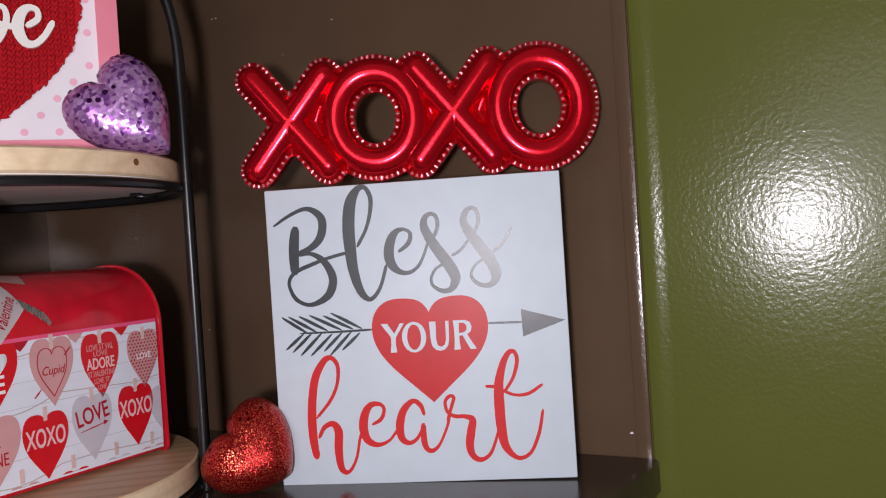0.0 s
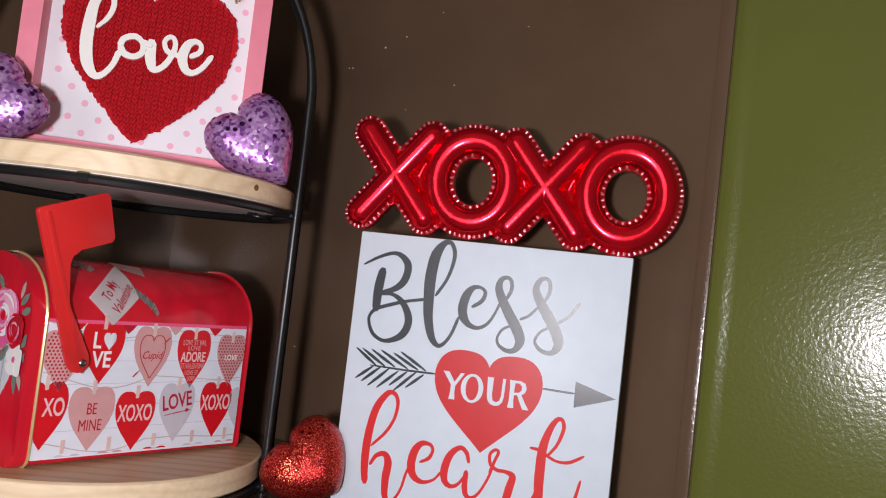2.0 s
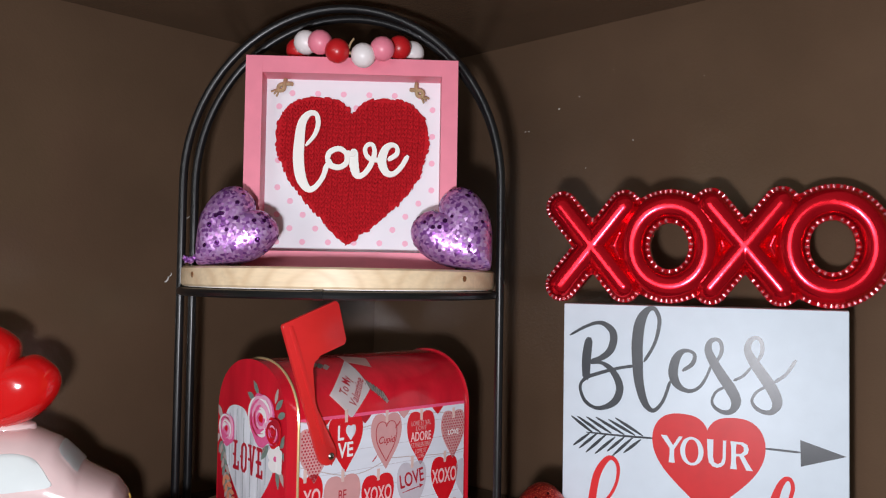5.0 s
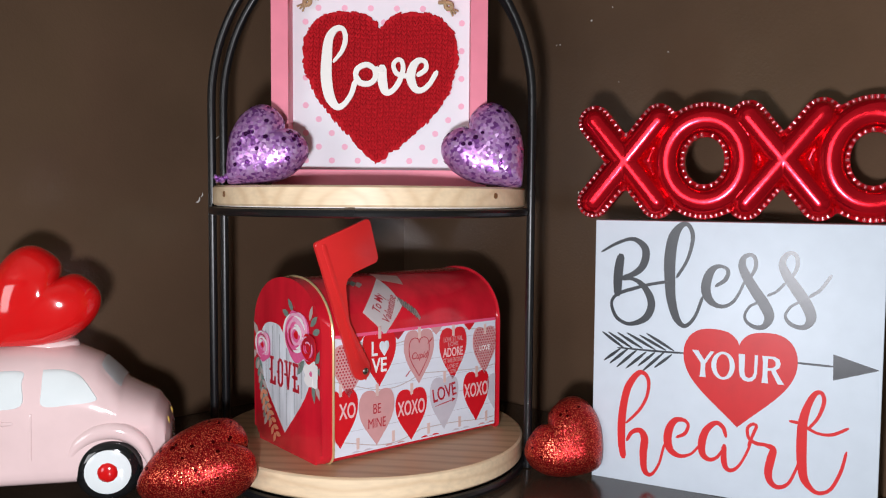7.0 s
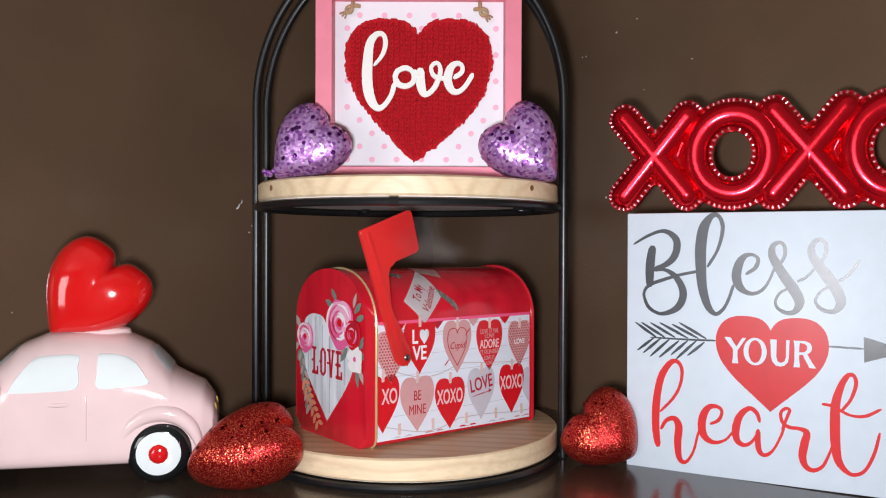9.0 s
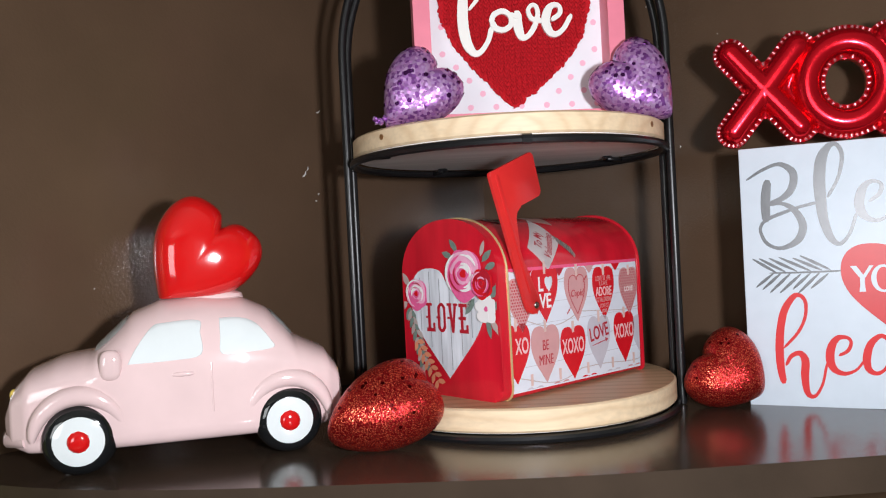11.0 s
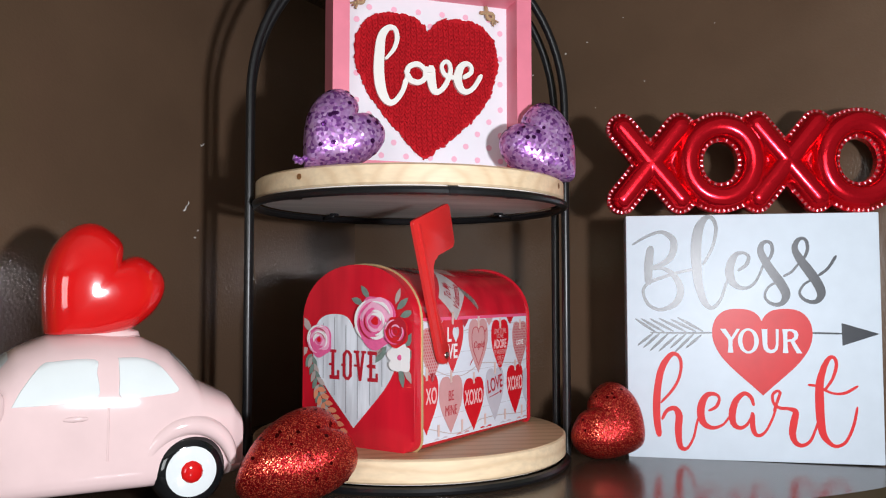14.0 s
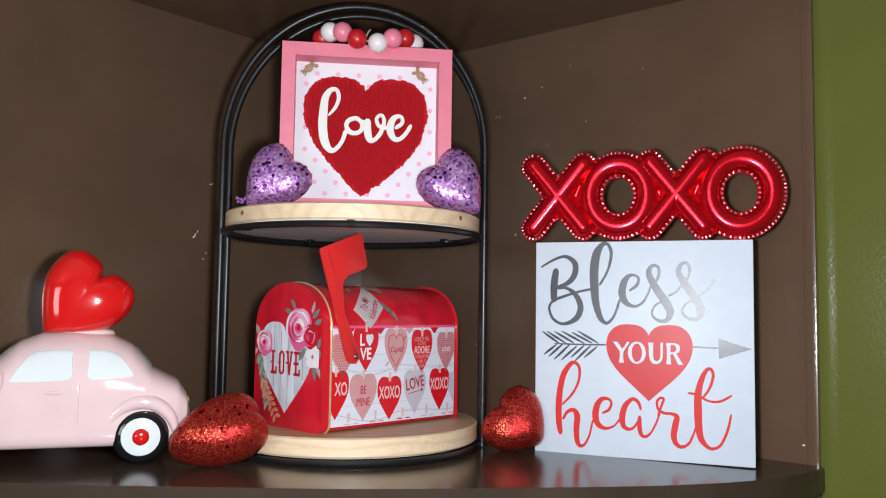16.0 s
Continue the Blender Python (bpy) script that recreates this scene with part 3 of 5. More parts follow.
for x, y, z, size, turn, spin, lean, mat, seq, dots, seed, label in (
        (-0.339, 0.438, 0.229, (0.058, 0.064, 0.038), 44, 14, -8, PURPLE, SEQUIN, 90, 1, "lilac foil heart with purple sequins, on the upper disc"),
        (-0.196, 0.507, 0.229, (0.062, 0.067, 0.038), -42, 22, -8, PURPLE, SEQUIN, 95, 2, "lilac foil heart with purple sequins leaning on the frame"),
        (-0.352, 0.365, level(-0.352), (0.059, 0.083, 0.048), 63, 20, -46, REDGLIT, REDSEQ, 70, 3, "red glitter heart with dark sequins beside the toy car"),
        (-0.138, 0.535, level(-0.14), (0.068, 0.058, 0.046), -54, 8, -26, REDGLIT, REDSEQ, 14, 4, "red glitter heart leaning against the white sign")):
    filled_heart("heart_ornament", pose(x, y, z, 0, 0, spin), size, turn, lean, mat, seq, label, dots, seed)

# ---- ceramic car ----
CAR = pose(-0.498, 0.362, level(-0.49), 0, 0.5, 0) @ pose(0, 0, 0, 0, 0, 214.5)
# x runs forward to the nose, y to the far side; values: x, top, half width, floor
CAR_LINE = [(-0.1035, 0.046, 0.018, 0.028), (-0.1005, 0.057, 0.027, 0.021), (-0.093, 0.0675, 0.031, 0.017), (-0.081, 0.0735, 0.034, 0.015), (-0.0715, 0.0785, 0.036, 0.015), (-0.065, 0.087, 0.0365, 0.015), (-0.054, 0.0985, 0.037, 0.015), (-0.036, 0.1072, 0.038, 0.015), (-0.010, 0.110, 0.038, 0.015), (0.016, 0.108, 0.038, 0.015), (0.034, 0.1005, 0.038, 0.015), (0.050, 0.086, 0.037, 0.015), (0.060, 0.077, 0.036, 0.015), (0.080, 0.074, 0.034, 0.015), (0.098, 0.067, 0.031, 0.016), (0.108, 0.056, 0.025, 0.020), (0.113, 0.042, 0.016, 0.026)]


CAR_LINE = [(x, top, w * 1.12, low) for x, top, w, low in CAR_LINE]


def car_at(x):
    xs = [r[0] for r in CAR_LINE]
    return [float(np.interp(x, xs, [r[k] for r in CAR_LINE])) for k in (1, 2, 3)]


def car_side(x, z):
    """Half the car's width at a height: upright flanks below, drawn in towards the roof."""
    top, w, low = car_at(x)
    belt = min(0.062, low + (top - low) * 0.72)
    if z <= belt:
        k = min(1.0, (z - low) / 0.010)
        return w * (0.82 + 0.18 * math.sqrt(max(0.0, 1 - (1 - k) ** 2)))
    k = min(1.0, (z - belt) / (top - belt + 1e-6))
    return w * (1 - k ** 2.6) ** 0.42 * (1 - 0.10 * k)


def toy_car():
    t = thing("ceramic_car", CAR, "pale pink glazed ceramic car carrying a large red heart", "car ornament")
    bm = bmesh.new()
    rings = []
    line = spline(CAR_LINE, 5)
    for row in line:
        x = float(row[0])
        top, w, low = car_at(x)
        zs = [low + (top - low) * (0.5 - 0.5 * math.cos(math.pi * i / 18)) for i in range(19)]
        half = [(car_side(x, z), z) for z in zs]
        rings.append([bm.verts.new((x, -y, z)) for y, z in half] + [bm.verts.new((x, y, z)) for y, z in half[-2::-1]])
    n = len(rings[0])
    for p, q in zip(rings, rings[1:]):
        for i in range(n):
            bm.faces.new((p[i], p[(i + 1) % n], q[(i + 1) % n], q[i]))
    bm.faces.new(rings[0][::-1])
    bm.faces.new(rings[-1])
    body = part("body", bm, CERAMIC, t, "pale pink glazed body")

    def patch(name, outline, mat, parent, lift=0.0006, label="", side=1):
        """A raised pane that follows the flank; the flank towards the shelf's front is y > 0."""
        b = bmesh.new()
        cx, cz = np.mean([p[0] for p in outline]), np.mean([p[1] for p in outline])
        prev = None
        for f in (1.0, 0.97, 0.8, 0.55, 0.25):
            ring = [b.verts.new((cx + (x - cx) * f, side * (car_side(cx + (x - cx) * f, cz + (z - cz) * f) + (lift if f < 1 else -0.0006)), cz + (z - cz) * f)) for x, z in outline]
            if prev:
                for i in range(len(ring)):
                    b.faces.new((prev[i], prev[(i + 1) % len(ring)], ring[(i + 1) % len(ring)], ring[i]))
            prev = ring
        b.faces.new(prev)
        return part(name, b, mat, parent, label)

    def rounded(pts):
        return [tuple(p) for p in spline(pts + pts[:1], 4)[:-1]]

    for side in (1, -1):
        patch("side_window", rounded([(0.037, 0.0685), (0.032, 0.078), (0.022, 0.0910), (0.014, 0.0935), (-0.008, 0.0940), (-0.009, 0.086), (-0.009, 0.0715), (0.010, 0.0690)]), GLAZEWHITE, t, label="white glazed window", side=side)
        patch("side_window", rounded([(-0.021, 0.0945), (-0.034, 0.0940), (-0.045, 0.0895), (-0.054, 0.0785), (-0.056, 0.0725), (-0.040, 0.0708), (-0.022, 0.0708), (-0.021, 0.082)]), GLAZEWHITE, t, label="white glazed window", side=side)
        mir = ball(1, sub=4)
        for v in mir.verts:
            v.co = Vector((0.0468 + 0.0068 * math.copysign(abs(v.co.x) ** 0.72, v.co.x), side * 0.0405 + 0.0040 * v.co.y, 0.0690 + 0.0098 * math.copysign(abs(v.co.z) ** 0.72, v.co.z)))
        part("wing_mirror", mir, CERAMIC, t, "rounded pale pink wing mirror")
        part("door_handle", ball(0.006, (0.003, side * 0.0426, 0.0600), scale=(1.25, 0.16, 0.28)), CERAMIC, body)
        seam = [(-0.0150, side * (car_side(-0.0150, q) - 0.0004), q) for q in [0.034 + 0.0040 * i for i in range(9)]]
        part("door_seam", tube(seam, 0.0009, 6), CERAMIC, body)
        for x in (0.067, -0.064):
            z = 0.0233
            fender = [(x + 0.0275 * math.cos(a), side * (0.0382), z + 0.0280 * math.sin(a)) for a in [radians(2 + 176 * i / 30) for i in range(31)]]
            part("fender", tube(fender, [0.0014 + 0.0052 * math.sin(math.pi * i / 30) ** 0.6 for i in range(31)], 10), CERAMIC, body)
            wheel = lathe([(0.012, 0.010), (0.0205, 0.012), (0.0235, 0.018), (0.0238, 0.026), (0.0222, 0.0335), (0.0185, 0.0370), (0.0155, 0.0375), (0.0150, 0.0362)], 40, axis="y")
            for v in wheel.verts:
                v.co = Vector((v.co.x * 0.98 + x, side * (v.co.y + 0.0065), v.co.z * 0.98 + 0.0233))
            wh = part("wheel", wheel, GLAZEBLACK, t, "black glazed tyre")
            disc = lathe([(0.0160, 0.035), (0.0158, 0.0378), (0.012, 0.0388), (0.004, 0.0390)], 32, axis="y")
            hub = ball(0.0072, (0, 0.0388, 0), scale=(1, 0.35, 1))
            for b, m, nm, lb in ((disc, GLAZEWHITE, "whitewall", "white glazed wheel disc"), (hub, GLAZERED, "hub", "red hub cap")):
                for v in b.verts:
                    v.co = Vector((v.co.x * 0.98 + x, side * (v.co.y + 0.0065), v.co.z * 0.98 + 0.0233))
                part(nm, b, m, wh, lb)
        part("headlight", ball(0.0040, (0.1075, side * 0.017, 0.052), scale=(0.6, 1, 1)), GLAZEYELLOW, t)
        part("tail_light", ball(0.0040, (-0.1010, side * 0.014, 0.049), scale=(0.5, 0.8, 1.1)), GLAZEYELLOW, t)
    # end panes, laid on the sloping ends of the cabin

    def end_pane(name, xa, xb, reach, label):
        b = bmesh.new()
        n, grid = 10, []
        for i in range(n + 1):
            v = i / n
            x = xa + (xb - xa) * v
            top, w, low = car_at(x)
            row = []
            for j in range(n + 1):
                u = (2 * j / n - 1)
                y = u * reach * (1 - 0.18 * v) * (1 - 0.12 * (2 * v - 1) ** 4)
                lo, hi = low + (top - low) * 0.5, top
                for _ in range(24):
                    mid = (lo + hi) / 2
                    lo, hi = (mid, hi) if car_side(x, mid) > abs(y) else (lo, mid)
                row.append(b.verts.new((x + (0.0006 if xa > 0 else -0.0006), y, lo + 0.0006)))
            grid.append(row)
        for i in range(n):
            for j in range(n):
                b.faces.new((grid[i][j], grid[i][j + 1], grid[i + 1][j + 1], grid[i + 1][j]))
        bmesh.ops.solidify(b, geom=b.faces[:], thickness=0.0008)
        part(name, b, GLAZEWHITE, t, label)

    end_pane("windscreen", 0.0565, 0.0375, 0.029, "white glazed windscreen")
    end_pane("rear_window", -0.0700, -0.0565, 0.026, "white glazed rear window")
    part("bumper", tube([(0.098, -0.031, 0.024), (0.110, -0.020, 0.023), (0.1145, 0, 0.023), (0.110, 0.020, 0.023), (0.098, 0.031, 0.024)], 0.0042, 10), CERAMIC, body)
    part("bumper", tube([(-0.088, -0.034, 0.022), (-0.1015, -0.022, 0.021), (-0.106, 0, 0.021), (-0.1015, 0.022, 0.021), (-0.088, 0.034, 0.022)], 0.0042, 10), CERAMIC, body)
    collar = lathe([(0.0245, 0.108), (0.0255, 0.1115), (0.0245, 0.1145), (0.0215, 0.116)], 40)
    for v in collar.verts:
        v.co = Vector((v.co.x - 0.014, v.co.y * 0.62, v.co.z - 0.0055))
    part("collar", collar, CERAMIC, t)
    hb = puffy_heart(0.075, 0.081, 0.046, -38, sharp=0.55, plump=0.20)
    for v in hb.verts:
        z = v.co.z - 0.010
        v.co = Vector((v.co.x - 0.017, v.co.y, 0.1102 + max(z, -0.002)))
    part("heart", hb, GLAZERED, t, "large glossy red glazed heart")
    return t


toy_car()

# ---- XOXO balloon-letter plaque ----
LETTERS = pose(-0.0135, 0.5595, 0.2055, 0, 0, -2.5)


def plaque_field(x, z):
    """Distance from the middle line of the nearest letter stroke."""
    best = np.full(np.shape(x), 9.0)
    for cx in (-0.0845, 0.0270):
        for s in (1, -1):
            ax, az, bx, bz = cx - 0.0242 * s, 0.0135, cx + 0.0242 * s, 0.0745
            t = np.clip(((x - ax) * (bx - ax) + (z - az) * (bz - az)) / ((bx - ax) ** 2 + (bz - az) ** 2), 0, 1)
            best = np.minimum(best, np.hypot(x - ax - t * (bx - ax), z - az - t * (bz - az)))
    for cx, rx, rz in ((-0.0268, 0.0268, 0.0302), (0.0845, 0.0275, 0.0312)):
        a = np.arctan2((z - 0.0440) / rz, (x - cx) / rx)
        best = np.minimum(best, np.hypot(x - cx - rx * np.cos(a), z - 0.0440 - rz * np.sin(a)))
    return best


def plaque():
    t = thing("letter_plaque", LETTERS, "shiny red balloon-letter plaque standing on the white sign", "letter ornament")
    TUBE, EDGE, STEP = 0.0098, 0.0128, 0.0010
    xs, zs = np.arange(-0.128, 0.1285, STEP), np.arange(-0.002, 0.0915, STEP)
    X, Z = np.meshgrid(xs, zs)
    for _ in range(4):
        D = plaque_field(X, Z)
        gx = (plaque_field(X + 2e-4, Z) - plaque_field(X - 2e-4, Z)) / 4e-4
        gz = (plaque_field(X, Z + 2e-4) - plaque_field(X, Z - 2e-4)) / 4e-4
        near = (D > EDGE) & (D < EDGE + 0.0014)
        X = np.where(near, X - gx * (D - EDGE), X)
        Z = np.where(near, Z - gz * (D - EDGE), Z)
    D = plaque_field(X, Z)
    inside = D <= EDGE + 2e-4
    H = np.where(D < TUBE, 0.0055 + 0.0095 * np.sqrt(np.clip(1 - (D / TUBE) ** 2, 0, 1)) ** 0.9, 0.0055 - 0.45 * np.clip(D - TUBE, 0, 0.004))
    bm = bmesh.new()
    front, back = {}, {}
    for (i, j), ok in np.ndenumerate(inside):
        if ok:
            front[i, j] = bm.verts.new((X[i, j], -H[i, j], Z[i, j]))
            back[i, j] = bm.verts.new((X[i, j], 0.004, Z[i, j]))
    edges = {}
    for i in range(len(zs) - 1):
        for j in range(len(xs) - 1):
            q = [(i, j), (i, j + 1), (i + 1, j + 1), (i + 1, j)]
            q = [k for k in q if k in front]
            if len(q) > 2:
                bm.faces.new([front[k] for k in q])
                bm.faces.new([back[k] for k in q[::-1]])
                for a, b in zip(q, q[1:] + q[:1]):
                    edges[(a, b)] = edges.get((a, b), 0) + 1
    for a, b in edges:
        if (b, a) not in edges:
            bm.faces.new((front[b], front[a], back[a], back[b]))
    part("letters", bm, FOIL, t, "mirror-bright red moulded letters")
    # crimps: small pleats set round every outline, the longest round the two holes; glints tinted into their colour
    rim = [(a, b) for a, b in edges if (b, a) not in edges]
    pts = [Vector(((X[a] + X[b]) / 2, 0, (Z[a] + Z[b]) / 2)) for a, b in rim]
    kept = []
    for p in pts:
        if all((p - k).length > 0.0037 for k in kept):
            kept.append(p)
    wobble = random.Random(31)
    pleat = bmesh.new()
    rows = [[pleat.verts.new((u * (0.8 if k in (0, 6) else 1), -math.sin(math.pi * k / 6), math.cos(math.pi * k / 6))) for k in range(7)] for u in (-1, -0.7, 0.7, 1)]
    for k in range(7):
        for u in (0, 3):
            rows[u][k].co.y *= 0.35
    for p, q in zip(rows, rows[1:]):
        for k in range(6):
            pleat.faces.new((p[k], p[k + 1], q[k + 1], q[k]))
    pleat.faces.new(rows[0])
    pleat.faces.new(rows[-1])
    first = part("crimp", pleat, FOILBEAD, t, "red foil crimp with its glint tinted pale")
    for i, p in enumerate(kept):
        x, z = np.array(p.x), np.array(p.z)
        g = Vector((float(plaque_field(x + 2e-4, z) - plaque_field(x - 2e-4, z)), 0, float(plaque_field(x, z + 2e-4) - plaque_field(x, z - 2e-4))))
        g.normalize()
        hole = min(math.hypot((p.x - cx) / 0.018, (p.z - 0.044) / 0.021) for cx in (-0.0268, 0.0845)) < 1
        long = 0.0027 if hole else 0.0019
        ob = first if i == 0 else new("crimp", first.data)
        ob.parent = t
        ob.matrix_basis = Matrix.Translation((p.x - g.x * (long + 0.0002), -0.0044, p.z - g.z * (long + 0.0002))) @ Matrix.Rotation(-math.atan2(g.z, g.x), 4, "Y") @ pose(0, 0, 0, wobble.uniform(-24, 24), 0, wobble.uniform(-8, 8)) @ Matrix.Diagonal((long, 0.0013, 0.0014, 1))
    return t


plaque()

# ---- bead garland on the frame ----


def garland():
    t = thing("bead_garland", FRAME @ pose(0, 0, 0.166), "red, white and pink wooden bead garland draped over the frame", "garland")
    row = [("red", -0.0455, 0.0210, 0.0098), ("white", -0.0375, 0.0060, 0.0120), ("pink", -0.0255, -0.0030, 0.0098), ("red", -0.0115, -0.0100, 0.0015), ("white", 0.0085, -0.0102, -0.0015), ("pink", 0.0230, -0.0085, 0.0045), ("red", 0.0360, 0.0060, 0.0098), ("white", 0.0465, 0.0200, 0.0098)]
    for c, x, y, z in row:
        part("bead", lathe([(0.0026, -0.0093), (0.0063, -0.0074), (0.0088, -0.0040), (0.0097, 0), (0.0088, 0.0040), (0.0063, 0.0074), (0.0026, 0.0093)], 24), BEAD[c], t, c + " painted wooden bead").matrix_basis = pose(x, y, z, 0, 80, 15 * x / 0.05)
    part("twine", tube([(p[1], p[2], p[3]) for p in row], 0.0012, 6), TWINE, t, "jute twine")
    part("knot", tube([(-0.003, -0.008, 0.004), (-0.001, -0.0105, 0.0085), (0.001, -0.009, 0.0115)], 0.0008, 6), TWINE, t)
    return t


garland()

# ---- the sign's lettering: brush strokes, x, height and width in millimetres ----
BLESS = {
    'B': [[(-78.8, 177.4, 5.7), (-80.2, 168.2, 6.9), (-80.9, 158.6, 6.9), (-80.9, 147.4, 5.7)], [(-93.8, 179.9, 1.5), (-83.4, 186.1, 2.3), (-73.2, 190.1, 2.7), (-66.5, 189.3, 3.8), (-60.6, 183.9, 5.4), (-59.9, 176.5, 5.7), (-62.7, 169.0, 5.4), (-69.0, 163.6, 4.2), (-77.2, 160.7, 2.7)], [(-77.3, 159.1, 1.9), (-69.3, 159.8, 2.7), (-61.7, 155.5, 4.2), (-56.3, 147.5, 5.4), (-54.9, 139.7, 5.7), (-58.2, 131.5, 5.4), (-65.6, 126.5, 3.8), (-73.6, 125.3, 2.7), (-81.3, 129.6, 2.7), (-85.1, 137.6, 2.3), (-84.7, 143.3, 2.3), (-80.0, 148.1, 2.7), (-69.8, 152.1, 2.7), (-57.7, 156.0, 2.3), (-44.1, 159.0, 2.3)]],
    'l': [[(-36.5, 162.8, 2.3), (-29.8, 174.6, 2.3), (-26.4, 185.8, 2.7), (-25.8, 195.3, 3.1), (-29.2, 202.0, 3.1), (-34.3, 201.2, 4.6), (-39.6, 192.4, 7.7), (-41.8, 177.3, 8.4), (-41.6, 162.0, 8.0), (-40.3, 146.6, 6.9), (-36.5, 132.9, 5.4), (-31.4, 126.9, 3.4), (-26.7, 128.6, 2.7), (-21.9, 136.0, 2.3), (-17.6, 149.0, 2.3)]],
    'e': [[(-8.5, 157.6, 2.3), (-2.0, 162.6, 3.1), (-0.1, 168.9, 2.7), (-3.7, 172.1, 2.3), (-9.1, 171.4, 3.8), (-13.4, 165.9, 6.1), (-15.5, 156.5, 6.9), (-13.7, 148.8, 6.1), (-8.6, 144.0, 3.8), (-2.1, 143.2, 2.7), (3.9, 147.0, 2.3), (8.2, 154.3, 1.9), (11.4, 162.5, 1.9)]],
    's': [[(11.3, 161.7, 1.9), (15.9, 166.7, 2.3), (18.6, 173.3, 2.7), (17.8, 179.4, 2.7), (14.5, 181.5, 2.7), (10.5, 179.2, 3.8), (9.4, 173.2, 5.4), (12.7, 165.4, 6.5), (18.9, 155.2, 7.3), (24.8, 146.5, 7.7), (28.5, 138.0, 6.9), (25.7, 131.0, 4.2), (19.9, 129.5, 3.1), (13.7, 132.8, 2.3), (12.1, 137.8, 1.9), (15.2, 144.1, 1.9), (20.7, 147.5, 1.9)], [(27.1, 152.8, 1.9), (33.0, 156.2, 1.9), (38.3, 162.3, 1.9)]],
    's ': [[(38.3, 162.3, 1.9), (43.2, 168.0, 2.3), (45.9, 174.6, 2.7), (45.2, 181.4, 2.7), (41.9, 183.8, 2.7), (38.0, 181.5, 3.8), (36.1, 175.2, 5.0), (39.4, 167.5, 6.5), (45.6, 158.5, 7.7), (52.5, 147.9, 7.7), (55.7, 139.1, 6.9), (53.0, 132.9, 4.2), (47.7, 131.7, 3.1), (41.8, 134.3, 2.7), (39.1, 139.3, 1.9), (42.2, 145.5, 1.9), (48.1, 149.7, 1.9)], [(54.3, 153.4, 2.3), (61.4, 159.3, 2.3), (67.6, 169.0, 2.3)]],
}
HEART_WORD = {
    'h': [[(-72.1, 47.9, 1.9), (-62.2, 59.2, 2.3), (-56.7, 70.5, 2.3), (-55.6, 82.0, 2.7), (-59.1, 88.0, 3.1), (-64.3, 87.0, 4.2), (-70.9, 76.9, 5.4), (-74.2, 63.5, 5.7), (-75.7, 48.0, 6.1), (-75.5, 32.5, 5.7), (-73.9, 20.8, 4.6)], [(-71.4, 34.3, 2.3), (-67.4, 41.2, 3.1), (-61.3, 43.3, 4.2), (-57.8, 37.7, 5.7), (-58.5, 26.2, 5.7), (-57.7, 14.5, 4.6), (-54.9, 10.2, 3.4), (-50.8, 11.6, 2.3), (-46.3, 20.0, 1.9), (-43.6, 31.5, 1.9), (-42.1, 36.1, 1.9)]],
    'e': [[(-33.9, 41.9, 1.9), (-27.8, 45.6, 2.7), (-25.5, 52.0, 2.3), (-28.4, 55.5, 2.7), (-34.6, 55.0, 4.2), (-39.0, 48.6, 5.7), (-40.4, 39.1, 6.1), (-37.8, 31.3, 5.0), (-31.0, 28.0, 3.1), (-23.0, 30.8, 1.9), (-17.5, 37.5, 1.9)]],
    'a': [[(1.6, 47.2, 2.3), (-0.6, 53.7, 3.1), (-5.8, 56.6, 3.4), (-12.4, 50.4, 5.0), (-15.4, 40.1, 5.7), (-14.4, 31.7, 4.6), (-9.6, 28.5, 3.1), (-4.4, 31.0, 2.3), (-0.1, 37.7, 1.9)], [(0.5, 40.7, 3.4), (0.5, 30.0, 4.2), (2.4, 23.9, 3.4), (6.6, 23.0, 2.7), (11.5, 27.8, 1.9), (16.8, 39.0, 1.9), (19.3, 48.4, 1.9)]],
    'r': [[(17.1, 42.8, 1.9), (20.7, 52.9, 2.3), (22.2, 57.8, 2.3), (19.6, 59.0, 2.3), (16.3, 55.4, 2.3), (17.4, 48.5, 2.3), (22.5, 45.3, 2.7), (28.6, 45.0, 2.7), (33.8, 42.6, 4.6), (32.5, 34.7, 5.7), (31.1, 25.3, 5.4), (33.0, 18.4, 4.2), (38.1, 15.6, 3.1), (44.4, 19.2, 2.3), (48.7, 28.5, 1.9), (51.6, 37.8, 1.5)]],
    't': [[(56.3, 60.2, 1.9), (62.5, 69.4, 2.3), (65.8, 80.5, 2.7), (64.3, 86.5, 2.7), (60.6, 86.3, 3.4), (56.4, 79.0, 4.6), (52.9, 66.0, 6.1), (52.4, 51.0, 6.9), (52.9, 35.9, 6.5), (54.8, 24.5, 5.4), (60.0, 17.6, 3.4), (65.5, 15.9, 2.7), (72.1, 20.2, 2.3), (77.8, 33.1, 2.3), (80.9, 47.3, 1.9)], [(44.2, 64.5, 1.9), (49.8, 63.9, 2.3), (53.5, 62.2, 2.3), (62.6, 58.1, 1.9), (71.9, 58.5, 2.3), (81.5, 64.1, 1.9)]],
}
